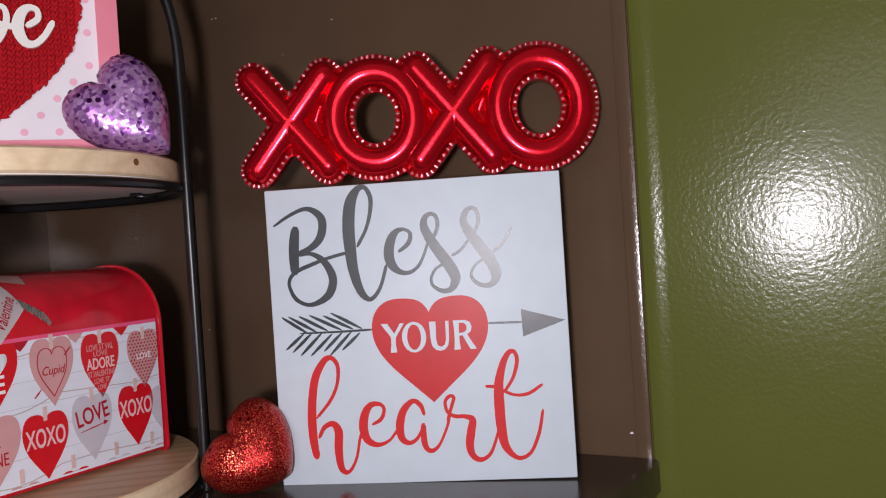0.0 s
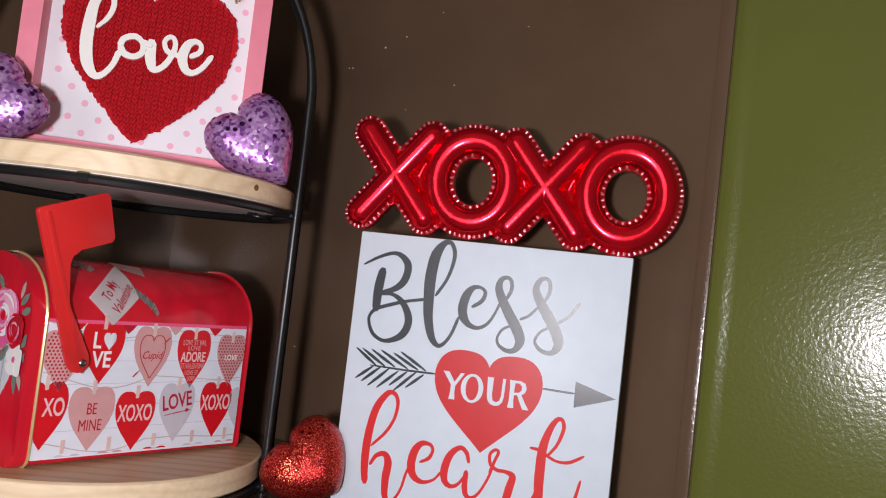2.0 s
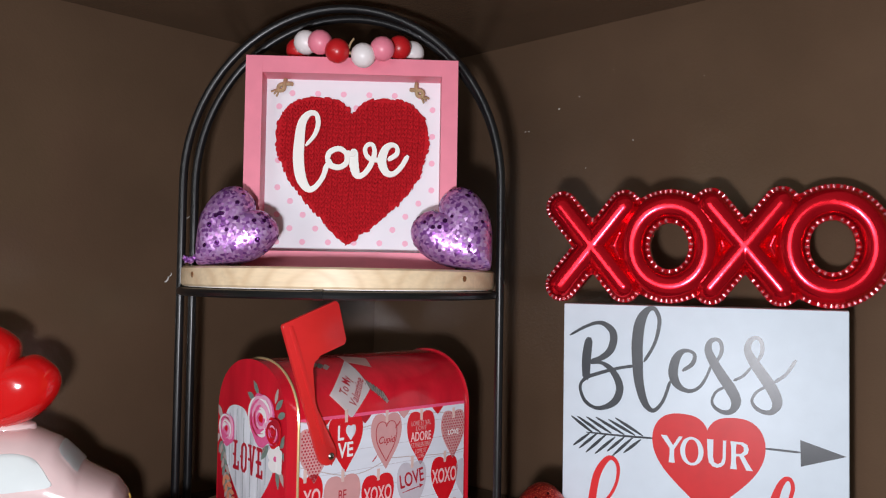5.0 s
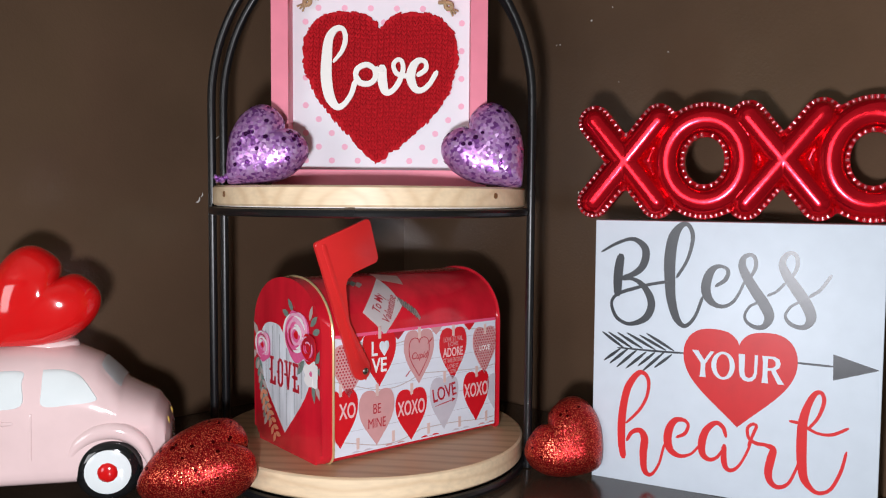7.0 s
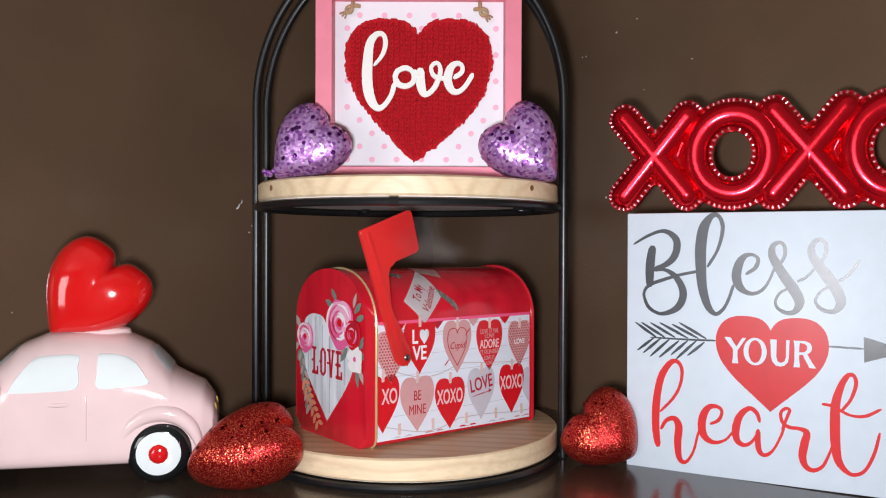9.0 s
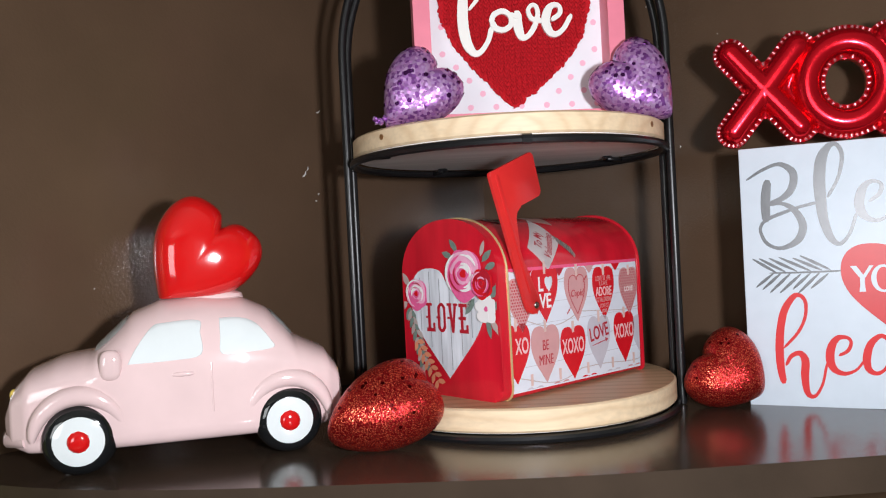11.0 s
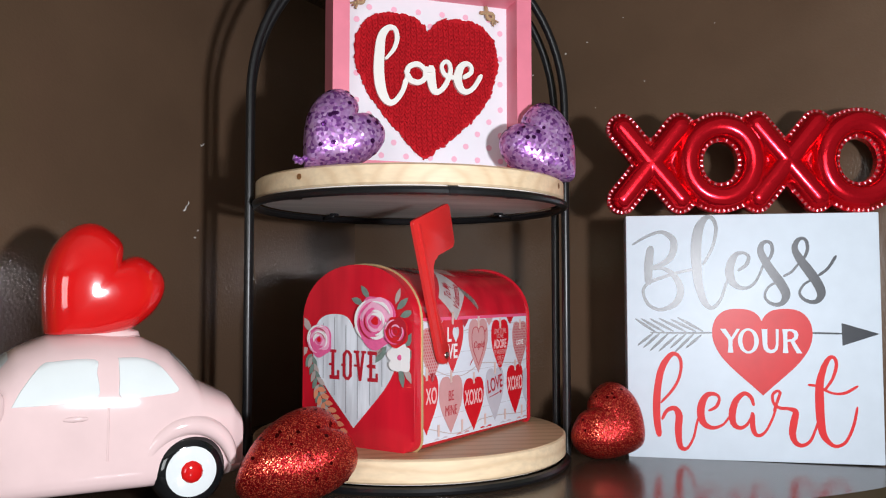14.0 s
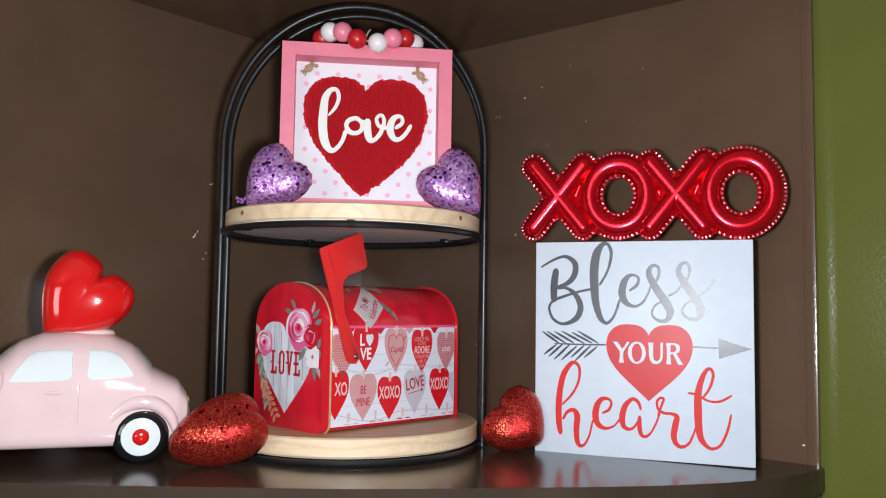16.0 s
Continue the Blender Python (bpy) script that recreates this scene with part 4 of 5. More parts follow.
YOUR = {
    'Y': [[(-25, 108), (-20.6, 108), (-15.0, 99.4), (-17.8, 97.9)], [(-11.9, 108), (-9.2, 108), (-15.3, 98.3), (-17.0, 99.6)], [(-18.5, 99.6), (-15.2, 99.6), (-15.4, 94), (-14.8, 88.5), (-19.2, 88.5), (-18.5, 94)]],
    'O': [],
    'U': [[(7.8, 108), (8.4, 95), (9.2, 91.5), (11.5, 89), (14.6, 88.2), (17.6, 89), (19.8, 91.4), (20.6, 95), (21, 108), (18.8, 108), (18.6, 95.5), (17.6, 92.2), (15.2, 90.8), (12.8, 92), (12, 95.5), (12.2, 108)]],
    'R': [[(23.8, 88.5), (24.4, 94), (24.4, 103), (23.8, 108), (28, 108), (27.6, 103), (27.6, 94), (28.2, 88.5)], [(27, 108), (32, 108), (35.2, 106.4), (36.2, 103.4), (35.4, 100.2), (32.6, 98.2), (27, 97.6), (27, 99.4), (31, 99.8), (32.8, 101.6), (32.8, 104.4), (31, 106.2), (27, 106.4)], [(29.5, 98.9), (33, 98.4), (36, 93), (39, 88.5), (34.6, 88.5), (31.8, 94)]],
}
SHAFT = [[(-80.1, 106.0, 1.1), (-53.2, 105.8, 1.5), (-29.7, 106.2, 1.5)], [(47.2, 106.5, 1.5), (71.1, 106.1, 1.5)]]
FLETCH = [[(-92.1, 117.4, 1.1), (-83.7, 111.7, 2.3), (-75.3, 106.1, 1.1)], [(-87.3, 117.5, 1.1), (-78.1, 112.0, 2.3), (-68.9, 106.6, 1.1)], [(-80.1, 117.6, 1.1), (-70.5, 112.2, 2.3), (-61.0, 107.0, 1.1)], [(-72.9, 118.0, 1.1), (-62.0, 112.4, 2.3), (-51.2, 106.9, 1.1)], [(-63.1, 117.1, 1.1), (-53.2, 112.1, 2.3), (-43.3, 107.2, 1.1)], [(-57.8, 118.7, 1.1), (-47.6, 113.0, 2.3), (-37.4, 107.3, 1.1)], [(-77.7, 105.5, 1.1), (-84.1, 100.3, 2.3), (-90.4, 95.2, 1.1)], [(-71.8, 105.9, 1.1), (-78.7, 99.7, 2.3), (-85.7, 93.4, 1.1)], [(-65.0, 105.6, 1.1), (-72.7, 98.2, 2.3), (-80.3, 90.9, 1.1)], [(-58.0, 104.5, 1.1), (-65.6, 97.5, 2.3), (-73.2, 90.5, 1.1)], [(-51.3, 104.9, 1.1), (-57.6, 99.1, 2.3), (-63.9, 93.2, 1.1)], [(-44.6, 105.4, 1.1), (-52.4, 97.7, 2.3), (-60.2, 89.9, 1.1)], [(-38.8, 104.3, 1.1), (-45.0, 98.9, 2.3), (-51.3, 93.4, 1.1)]]
LOVE_WORD = {
    'l': [[(-37.1, 98.1, 2.3), (-30.5, 106.5, 3.3), (-27.7, 115.8, 3.8), (-29.6, 123.3, 3.8), (-35.3, 123.4, 4.7), (-40.5, 116.0, 6.6), (-42.3, 101.9, 8.0), (-42.7, 85.5, 8.5), (-40.3, 71.4, 8.0), (-35.1, 63.4, 5.6), (-29.5, 64.3, 4.2), (-23.3, 72.7, 3.8), (-20.1, 82.9, 4.2)]],
    'o': [[(-20.1, 87.6, 4.2), (-17.7, 93.2, 4.2), (-10.7, 95.9, 4.2), (-5.0, 92.1, 3.8), (-4.5, 85.1, 4.2), (-9.7, 81.0, 4.2), (-16.3, 82.0, 4.7), (-19.6, 86.7, 4.7)], [(-4.6, 93.1, 3.8), (1.1, 91.1, 3.8)]],
    'v': [[(1.1, 94.4, 6.6), (1.1, 85.1, 7.5), (3.5, 75.7, 6.1), (8.2, 75.2, 4.2), (13.8, 81.7, 4.2), (17.5, 91.9, 3.8), (16.5, 98.9, 3.3), (12.8, 99.9, 3.3), (10.0, 95.7, 3.3), (12.8, 89.2, 3.8), (21.3, 87.2, 3.8)]],
    'e': [[(29.2, 88.1, 3.8), (35.3, 92.7, 3.8), (35.2, 98.3, 3.3), (30.6, 99.7, 4.2), (25.9, 95.6, 6.1), (23.6, 86.3, 7.0), (26.9, 77.8, 5.6), (32.5, 76.4, 4.2), (38.6, 81.5, 3.8), (44.1, 90.7, 3.8)]],
}


def mm(stroke, dx=0.0, dz=0.0):
    return [((x + dx) / 1000, (z + dz) / 1000, w / 1000) for x, z, w in stroke]


def script(words, mat, parent, depth, lift, label, dx=0.0, dz=0.0, grow=1.0):
    """Each letter is a part; strokes that cross lie a hair above one another."""
    for k, (letter, strokes) in enumerate(words.items()):
        bm = bmesh.new()
        for i, s in enumerate(strokes):
            brush([(x, z, w * grow) for x, z, w in mm(s, dx, dz)], depth + 0.00007 * i + depth * 0.3 * (k % 2), bm, lift)
        part("letter_" + letter.strip().lower(), bm, mat, parent, label, False)


def paint_sign():
    script(BLESS, INK, sign, 0.0003, 0.0, "charcoal painted script letter", -1.0, -1.5)
    script(HEART_WORD, SCRIPT_RED, sign, 0.0003, 0.0, "red painted script letter", -1.0, -1.5)
    h = part("painted_heart", prism(heart(0.0785, 0.0705, 80, (0.0080, 0.0890), 0.145), 0.0006), RED, sign, "flat red painted heart", False)
    for c, shapes in YOUR.items():
        bm = bmesh.new()
        if c == "O":
            ring = [(math.cos(2 * math.pi * i / 40), math.sin(2 * math.pi * i / 40)) for i in range(40)]
            for (p, q), (u, v) in zip(ring, ring[1:] + ring[:1]):
                prism([((-2.8 + k * x) / 1000, (98.2 + m * z) / 1000) for k, m, x, z in ((8.2, 10.3, p, q), (8.2, 10.3, u, v), (4.7, 8.5, u, v), (4.7, 8.5, p, q))], 0.0003, bm, at=lambda x, y, z: (x, -0.0007 - z, y))
        for i, outline in enumerate(shapes):
            prism([(x / 1000, z / 1000) for x, z in outline], 0.0003 + 0.00006 * i, bm, at=lambda x, y, z: (x, -0.0007 - z, y))
        part("letter_" + c.lower(), bm, WHITE, h, "white flared capital letter", False)
    for s in SHAFT:
        part("arrow_shaft", brush(mm(s, -1, -1.5), 0.00025), INK, sign, "charcoal arrow shaft", False)
    for s in FLETCH:
        part("arrow_barb", brush(mm(s, -1, -1.5), 0.0003), INK, sign, "", False)
    part("arrow_head", prism([(0.0695, 0.1132), (0.0982, 0.1046), (0.0699, 0.0949)][::-1], 0.0003), INK, sign, "charcoal triangular arrow head", False)


paint_sign()

# ---- the knitted heart and its word ----


def in_outline(x, z, pts):
    ok = False
    for (x0, z0), (x1, z1) in zip(pts, pts[1:] + pts[:1]):
        if (z0 > z) != (z1 > z) and x < x0 + (z - z0) * (x1 - x0) / (z1 - z0):
            ok = not ok
    return ok


def knit():
    rng = random.Random(5)
    line = [(x * (1 - 0.02 * math.sin(math.pi * min(1, max(0, (0.10 - z) / 0.083)))), z) for x, z in heart(0.122, 0.119, 116, (-0.0005, 0.0768), 0.13)]
    line = [(x - 0.006 * (0.5 - (z - 0.017) / 0.123) * (z < 0.09), z) for x, z in line]
    line = [(x + 0.0004 * math.sin(i * 2.7) + 0.0004 * math.sin(i * 1.1) + (0.004 if x > 0.01 and z < 0.085 else 0) * math.sin(math.pi * max(0, min(1, (z - 0.02) / 0.065))), z + 0.0004 * math.sin(i * 1.9)) for i, (x, z) in enumerate(line)]
    line = [(x, z if z > 0.0235 else 0.0235 + (z - 0.0235) * 0.45) for x, z in line]
    base = part("knitted_heart", prism(line, 0.0022, at=lambda x, y, z: (x, 0.0221 - z, y)), YARN, frame_box, "thick red knitted heart")
    places = []
    for i in range(-14, 15):
        for j in range(37):
            x = i * 0.0046 + 0.0004 * math.sin(j * 0.5) + rng.uniform(-0.0002, 0.0002)
            z = 0.014 + j * 0.0036 + 0.0008 * math.sin(i * 0.9)
            if in_outline(x, z + 0.002, line) and in_outline(x, z - 0.002, line) and in_outline(x + 0.0016, z, line) and in_outline(x - 0.0016, z, line):
                for s in (1, -1):
                    places.append(pose(x + s * 0.00098, 0.0197 + rng.uniform(-0.0003, 0.0003), z, 0, s * (27 + rng.uniform(-6, 6)), 0) @ Matrix.Diagonal((0.00095, 0.0021, 0.0027, 1)))
    for i, (x, z) in enumerate(line):
        dx, dz = line[(i + 1) % len(line)][0] - line[i - 1][0], line[(i + 1) % len(line)][1] - line[i - 1][1]
        places.append(pose(x, 0.0205, z, 0, 90 - math.degrees(math.atan2(dz, dx)) + rng.uniform(-24, 24), 0) @ Matrix.Diagonal((rng.uniform(0.0006, 0.0011), 0.0012, rng.uniform(0.0018, 0.0030), 1)))
    scatter("stitches", ball(1, sub=2), places, YARN, base, "chunky red knit stitches")
    script(LOVE_WORD, CREAM, frame_box, 0.0022, -0.0186, "white enamelled cut-out letter", 0, 0, 1.02)
    for x, z, way in ((-0.057, 0.1455, 1), (0.052, 0.1430, -1)):
        loop = [(x - 0.002, 0.0215, z + 0.0045), (x, 0.0185, z + 0.002), (x + 0.002, 0.0175, z - 0.001), (x + 0.0005, 0.0180, z - 0.003), (x - 0.0015, 0.0185, z - 0.001), (x + 0.001, 0.0190, z + 0.003), (x + 0.003, 0.0210, z + 0.005)]
        tw = part("twine_knot", tube([tuple(p) for p in spline([(x + 1.4 * (0.75 * (a - x) + way * 0.66 * (c - z)), 0.0215 + 1.25 * (b - 0.0215), z + 1.4 * (0.75 * (c - z) - way * 0.66 * (a - x))) for a, b, c in loop], 4)], 0.0017, 7), TWINE, frame_box, "small jute twine knot")
        for k in range(3):
            part("frayed_end", tube([(x - way * 0.002, 0.0185, z - 0.002), (x - way * (0.0045 + 0.0022 * k), 0.0180, z - 0.0085 + 0.0019 * k)], 0.0008, 5), TWINE, tw)


knit()

# ---- printing on the mailbox tin ----


def side_print(name, outline, mat, parent, lift, label=""):
    return part(name, prism(outline, 0.00015, at=lambda x, y, z: (x, -lift - z, y)), mat, parent, label, False)


def clip_x(outline, lo, hi, low=0.0, high=1.0):
    return [(min(max(x, lo), hi), min(max(y, low), high)) for x, y in outline]


def printed_side():
    x0, x1, z0, z1 = 0.0025, LENGTH - 0.0045, 0.0050, 0.0915
    panel = side_print("printed_panel", [(x0, z0), (x1, z0 - 0.001), (x1, z1), (x0, z1)], TINSIDE, mail, 0.0002, "white plank panel printed with heart bunting")
    side_print("pink_line", [(x0, z1), (x1, z1), (x1, z1 + 0.0024), (x0, z1 + 0.0024)], PINKRIM, mail, 0.0003, "thin pink printed border")
    for z in (0.022, 0.037, 0.052, 0.067, 0.081):
        side_print("plank_joint", [(x0, z), (x1, z), (x1, z + 0.00035), (x0, z + 0.00035)], PRINT["grey"], panel, 0.00036)
    # bunting strings with pegs
    for za, sag in ((0.089, 0.004), (0.0575, 0.006), (0.0135, 0.004)):
        pts = []
        for i in range(25):
            x = x0 + (x1 - x0) * i / 24
            pts.append((x, za - sag * abs(math.sin(i / 24 * math.pi * 2)) + 0.003 * math.cos(i / 24 * 9), 0.0006))
        part("string", brush(pts, 0.00012, None, 0.0004, 2), PRINT["line"], panel, "grey printed string", False)
    row = [
        ("blush", 0.0145, 0.067, 0.029, 0.042, "", 1), ("red", 0.0412, 0.0735, 0.031, 0.046, "L\nVE", 0), ("blush", 0.0785, 0.0700, 0.030, 0.045, "Cupid", 0), ("red", 0.1128, 0.0685, 0.029, 0.045, "ADORE", 0), ("blush", 0.1468, 0.0675, 0.027, 0.042, "LOVE", 1),
        ("red", 0.0070, 0.0345, 0.031, 0.046, "XO", 0), ("blush", 0.0390, 0.0310, 0.033, 0.045, "BE\nMINE", 0), ("red", 0.0713, 0.0280, 0.031, 0.043, "XOXO", 0), ("grey", 0.1040, 0.0320, 0.030, 0.045, "LOVE", 2), ("red", 0.1380, 0.0325, 0.029, 0.044, "XOXO", 0), ("grey", 0.1640, 0.0300, 0.030, 0.040, "", 0)]
    for tone, x, z, w, h, words, style in row:
        p = side_print("printed_heart", clip_x(heart(w * 0.98, h * 0.93, 48, (x, z - (0.002 if z < 0.05 else 0)), 0.13), x0, x1, z0, z1), PRINT[tone], panel, 0.0006, {"red": "red printed heart", "blush": "blush printed heart", "grey": "lilac grey printed heart"}[tone])
        if x < 0.157:
            side_print("printed_peg", [(x - 0.0012, z + h * 0.32), (x + 0.0012, z + h * 0.32), (x + 0.0014, z + h * 0.52), (x - 0.0014, z + h * 0.52)], PRINT["peg"], panel, 0.0009)
        ink = PRINT["white" if words == "L\nVE" else "pale"] if tone == "red" else PRINT["ink"]
        if style == 1:
            dots = [pose(x + i * 0.0026 + (0.0013 if j % 2 else 0), -0.00078, z + j * 0.0022, 90) @ Matrix.Diagonal((0.00078, 0.00078, 0.0001, 1)) for i in range(-7, 7) for j in range(-10, 9)]
            edge = heart(w * 0.9, h * 0.9, 32, (x, z), 0.13)
            dots = [d for d in dots if in_outline(d.translation.x, d.translation.z, edge) and d.translation.x > x0 + 0.001]
            scatter("print_dots", lathe([(1, 0), (1, 1)], 6), dots, PRINT["ink"], p, "dark printed dots")
        if words == "Cupid":
            q = [(a, b, 0.0006) for a, b in heart(w * 0.66, h * 0.66, 28, (x, z), 0.13)]
            part("outline", brush(q + q[:1], 0.0001, None, 0.0008, 2), PRINT["ink"], p, "", False)
            for sx in (-1, 1):
                part("arrow_end", brush([(x + sx * w * 0.27, z + sx * h * 0.20, 0.0005), (x + sx * w * 0.42, z + sx * h * 0.30, 0.0016)], 0.0001, None, 0.00085, 2), PRINT["ink"], p, "", False)
        if not words:
            continue
        size, squeeze, dz = {"L\nVE": (0.0150, 0.80, 0.0), "Cupid": (0.0075, 0.85, 0.001), "ADORE": (0.0100, 0.62, 0.0012), "XO": (0.0160, 0.58, 0.003), "BE\nMINE": (0.0108, 0.66, -0.001), "XOXO": (0.0158, 0.54, 0.003), "LOVE": ((0.0150, 0.68, 0.006) if style == 2 else (0.0062, 0.8, 0.002))}[words]
        tx = x + (0.0062 if words == "XO" else 0)
        turn = pose(0, 0, 0, 0, 0, 9 if style == 2 else 0)
        if words == "L\nVE":
            lettering("print_letters", "L", size, pose(x - 0.0048, -0.00085, z + 0.0068, 90), ink, p, 0.00008, squeeze, size * 0.02)
            lettering("print_letters", "VE", size, pose(x, -0.00085, z - 0.0058, 90), ink, p, 0.00008, squeeze, size * 0.02)
            side_print("small_heart", heart(0.0088, 0.0112, 32, (x + 0.0042, z + 0.0068), 0.13), PRINT["plank"], p, 0.0009, "white small heart")
            continue
        lettering("print_letters", words, size, pose(tx, -0.00085, z + dz, 90) @ turn, PRINT["white"] if style == 1 else ink, p, 0.00008, squeeze, 0.0 if "M" in words else size * (0.016 if style != 1 and words != "Cupid" else 0.006))
        if words == "ADORE":
            for k, (row_words, high, dz2, sq) in enumerate((("LOVE ST VAL", 0.0056, 0.0118, 0.62), ("LOVE", 0.0050, 0.0078, 0.9), ("ST.VALENTINE", 0.0056, -0.0052, 0.56), ("LOVE ST", 0.0050, -0.0100, 0.62), ("LOVE", 0.0046, -0.0142, 0.60))):
                lettering("print_letters", row_words, high, pose(x, -0.00085, z + dz2, 90), PRINT["blush"], p, 0.00006, sq)
        if style == 2:
            part("print_arrow", brush([(x - 0.009, z - 0.0035, 0.0009), (x + 0.010, z - 0.0005, 0.0009)], 0.0001, None, 0.0008, 2), PRINT["ink"], p, "", False)
            side_print("arrow_point", [(x + 0.008, z - 0.0022), (x + 0.0115, z - 0.0002), (x + 0.0078, z + 0.0012)], PRINT["ink"], p, 0.0009)
    # tips of a row above
    for x, tone in ((0.0220, "red"), (0.0585, "ink"), (0.0955, "blush"), (0.1300, "red")):
        side_print("printed_heart", [(x - 0.0058, z1), (x - 0.0030, z1 - 0.0032), (x, z1 - 0.0060), (x + 0.0030, z1 - 0.0032), (x + 0.0058, z1)], PRINT[tone], panel, 0.00045)
    # peeping tops of a third row
    for x, tone in ((0.026, "grey"), (0.056, "blush"), (0.090, "red"), (0.122, "grey"), (0.150, "blush")):
        side_print("printed_heart", [q for q in heart(0.024, 0.036, 40, (x, -0.0112), 0.13) if q[1] > z0] + [], PRINT[tone], panel, 0.00045)
    for x in (0.022, 0.054, 0.088, 0.120, 0.149):
        side_print("printed_peg", [(x - 0.0012, z0 + 0.0030), (x + 0.0012, z0 + 0.0030), (x + 0.0014, z0 + 0.0115), (x - 0.0014, z0 + 0.0115)], PRINT["peg"], panel, 0.0009)
    # gift tag on the vault

    def vault(s, q, lift):
        a = math.pi - q * math.pi / 2
        c, t = math.cos(a), math.sin(a)
        w = WIDE / 2
        return (s, w - (w + lift) * abs(c) ** ROUND, 0.001 + SIDE + (RISE + lift) * abs(t) ** ROUND)

    def vault_patch(name, f, mat, label, lift, n=8):
        bm = bmesh.new()
        grid = [[bm.verts.new(vault(*f(i / n, j / n), lift)) for j in range(n + 1)] for i in range(n + 1)]
        for i in range(n):
            for j in range(n):
                bm.faces.new((grid[i][j], grid[i + 1][j], grid[i + 1][j + 1], grid[i][j + 1]))
        up = bm.faces[:]
        bmesh.ops.solidify(bm, geom=up, thickness=0.0002)
        return part(name, bm, mat, mail, label)

    def quad(a, b, c, d):
        return lambda u, v: tuple((1 - v) * ((1 - u) * p + u * q) + v * ((1 - u) * r + u * s) for p, q, s, r in zip(a, b, c, d))

    tag = vault_patch("printed_tag", quad((0.046, 0.01), (0.066, 0.30), (0.060, 0.76), (0.029, 0.27)), PRINT["white"], "white printed gift tag", 0.0007)
    words = lettering("print_letters", "To My\nValentine", 0.0102, Matrix.Identity(4), PRINT["ink"], tag, 0.00005, 1.0, 0.00006)
    words.matrix_basis = Matrix.Identity(4)
    c, d = math.cos(radians(58)), math.sin(radians(58))
    for v in words.data.vertices:
        x, y = v.co.x * 0.66, v.co.y
        v.co = vault(0.0495 + x * c - y * d, 0.325 + (x * d + y * c) / 0.070, 0.0012 + v.co.z)
    for k in range(7):
        s = 0.062 + 0.0022 * k
        vault_patch("printed_leaf", quad((s, 0.40 - 0.03 * k), (s + 0.004, 0.30 - 0.03 * k), (s + 0.006, 0.33 - 0.03 * k), (s + 0.002, 0.45 - 0.03 * k)), PRINT["leaf"] if k % 2 else PRINT["line"], "grey printed leaf", 0.0006, 3)
    for k in range(6):
        s = 0.042 - 0.004 * k
        vault_patch("printed_leaf", quad((s, 0.66 + 0.03 * k), (s - 0.005, 0.60 + 0.03 * k), (s - 0.007, 0.64 + 0.03 * k), (s - 0.002, 0.72 + 0.03 * k)), PRINT["leaf"] if k % 2 else PRINT["line"], "grey printed leaf", 0.0006, 3)
    vault_patch("printed_leaf", quad((0.060, 0.72), (0.078, 0.60), (0.082, 0.80), (0.062, 0.92)), PRINT["peg"], "peach printed petal", 0.0005, 4)


printed_side()


def slab_word(word, y0, z0, tall, wide, pitch, parent):
    """Tall narrow capitals with slab feet, drawn on the lid; y0 is the middle of the word."""
    u, v = wide / 2, tall / 2
    k = 0.0027
    ring = [(-u, -v + 0.003), (-u, v - 0.003), (-u + 0.003, v), (u - 0.003, v), (u, v - 0.003), (u, -v + 0.003), (u - 0.003, -v), (-u + 0.003, -v)]
    shapes = {
        "L": [[(-u + 0.001, -v), (-u + 0.001, v), (-u + 0.001 + k, v), (-u + 0.001 + k, -v)], [(-u - 0.0006, v - 0.0022), (-u - 0.0006, v), (-u + 0.0058, v), (-u + 0.0058, v - 0.0022)], [(-u - 0.0006, -v), (-u - 0.0006, -v + 0.0028), (u, -v + 0.0028), (u, -v)], [(u - 0.0022, -v), (u - 0.0022, -v + 0.0068), (u, -v + 0.0068), (u, -v)]],
        "O": [[ring[i], ring[(i + 1) % 8], tuple(c * f for c, f in zip(ring[(i + 1) % 8], (0.46, 0.80))), tuple(c * f for c, f in zip(ring[i], (0.46, 0.80)))] for i in range(8)],
        "V": [[(-u, v), (-u + k, v), (0.0012, -v), (-0.0012, -v)], [(u - 0.0024, v), (u, v), (0.0012, -v), (-0.0012, -v)], [(-u - 0.0014, v - 0.0018), (-u - 0.0014, v), (-u + k + 0.0010, v), (-u + k + 0.0010, v - 0.0018)], [(u - 0.0032, v - 0.0018), (u - 0.0032, v), (u + 0.0012, v), (u + 0.0012, v - 0.0018)]],
        "E": [[(-u + 0.001, -v), (-u + 0.001, v), (-u + 0.001 + k, v), (-u + 0.001 + k, -v)], [(-u - 0.0006, v - 0.0026), (-u - 0.0006, v), (u, v), (u, v - 0.0026)], [(-u - 0.0006, -v), (-u - 0.0006, -v + 0.0026), (u, -v + 0.0026), (u, -v)], [(-u, -0.0013), (-u, 0.0013), (u - 0.0022, 0.0013), (u - 0.0022, -0.0013)], [(u - 0.0020, v - 0.0062), (u - 0.0020, v), (u, v), (u, v - 0.0062)], [(u - 0.0020, -v), (u - 0.0020, -v + 0.0062), (u, -v + 0.0062), (u, -v)]],
    }
    for i, c in enumerate(word):
        bm = bmesh.new()
        mid = y0 - (i - (len(word) - 1) / 2) * pitch
        pieces = shapes[c] + [[(-u - 0.0012, -0.0008), (-u - 0.0012, 0.0008), (-u + k, 0.0008), (-u + k, -0.0008)]]
        for j, quad in enumerate(pieces):
            prism(quad, 0.00012 + 0.00002 * j, bm, at=lambda a, b, d: (FRONT - 0.0006 - d, mid - a, z0 + tall / 2 + b))
        part("print_letter", bm, PRINT["ink"], parent, "crimson slab capital", False)


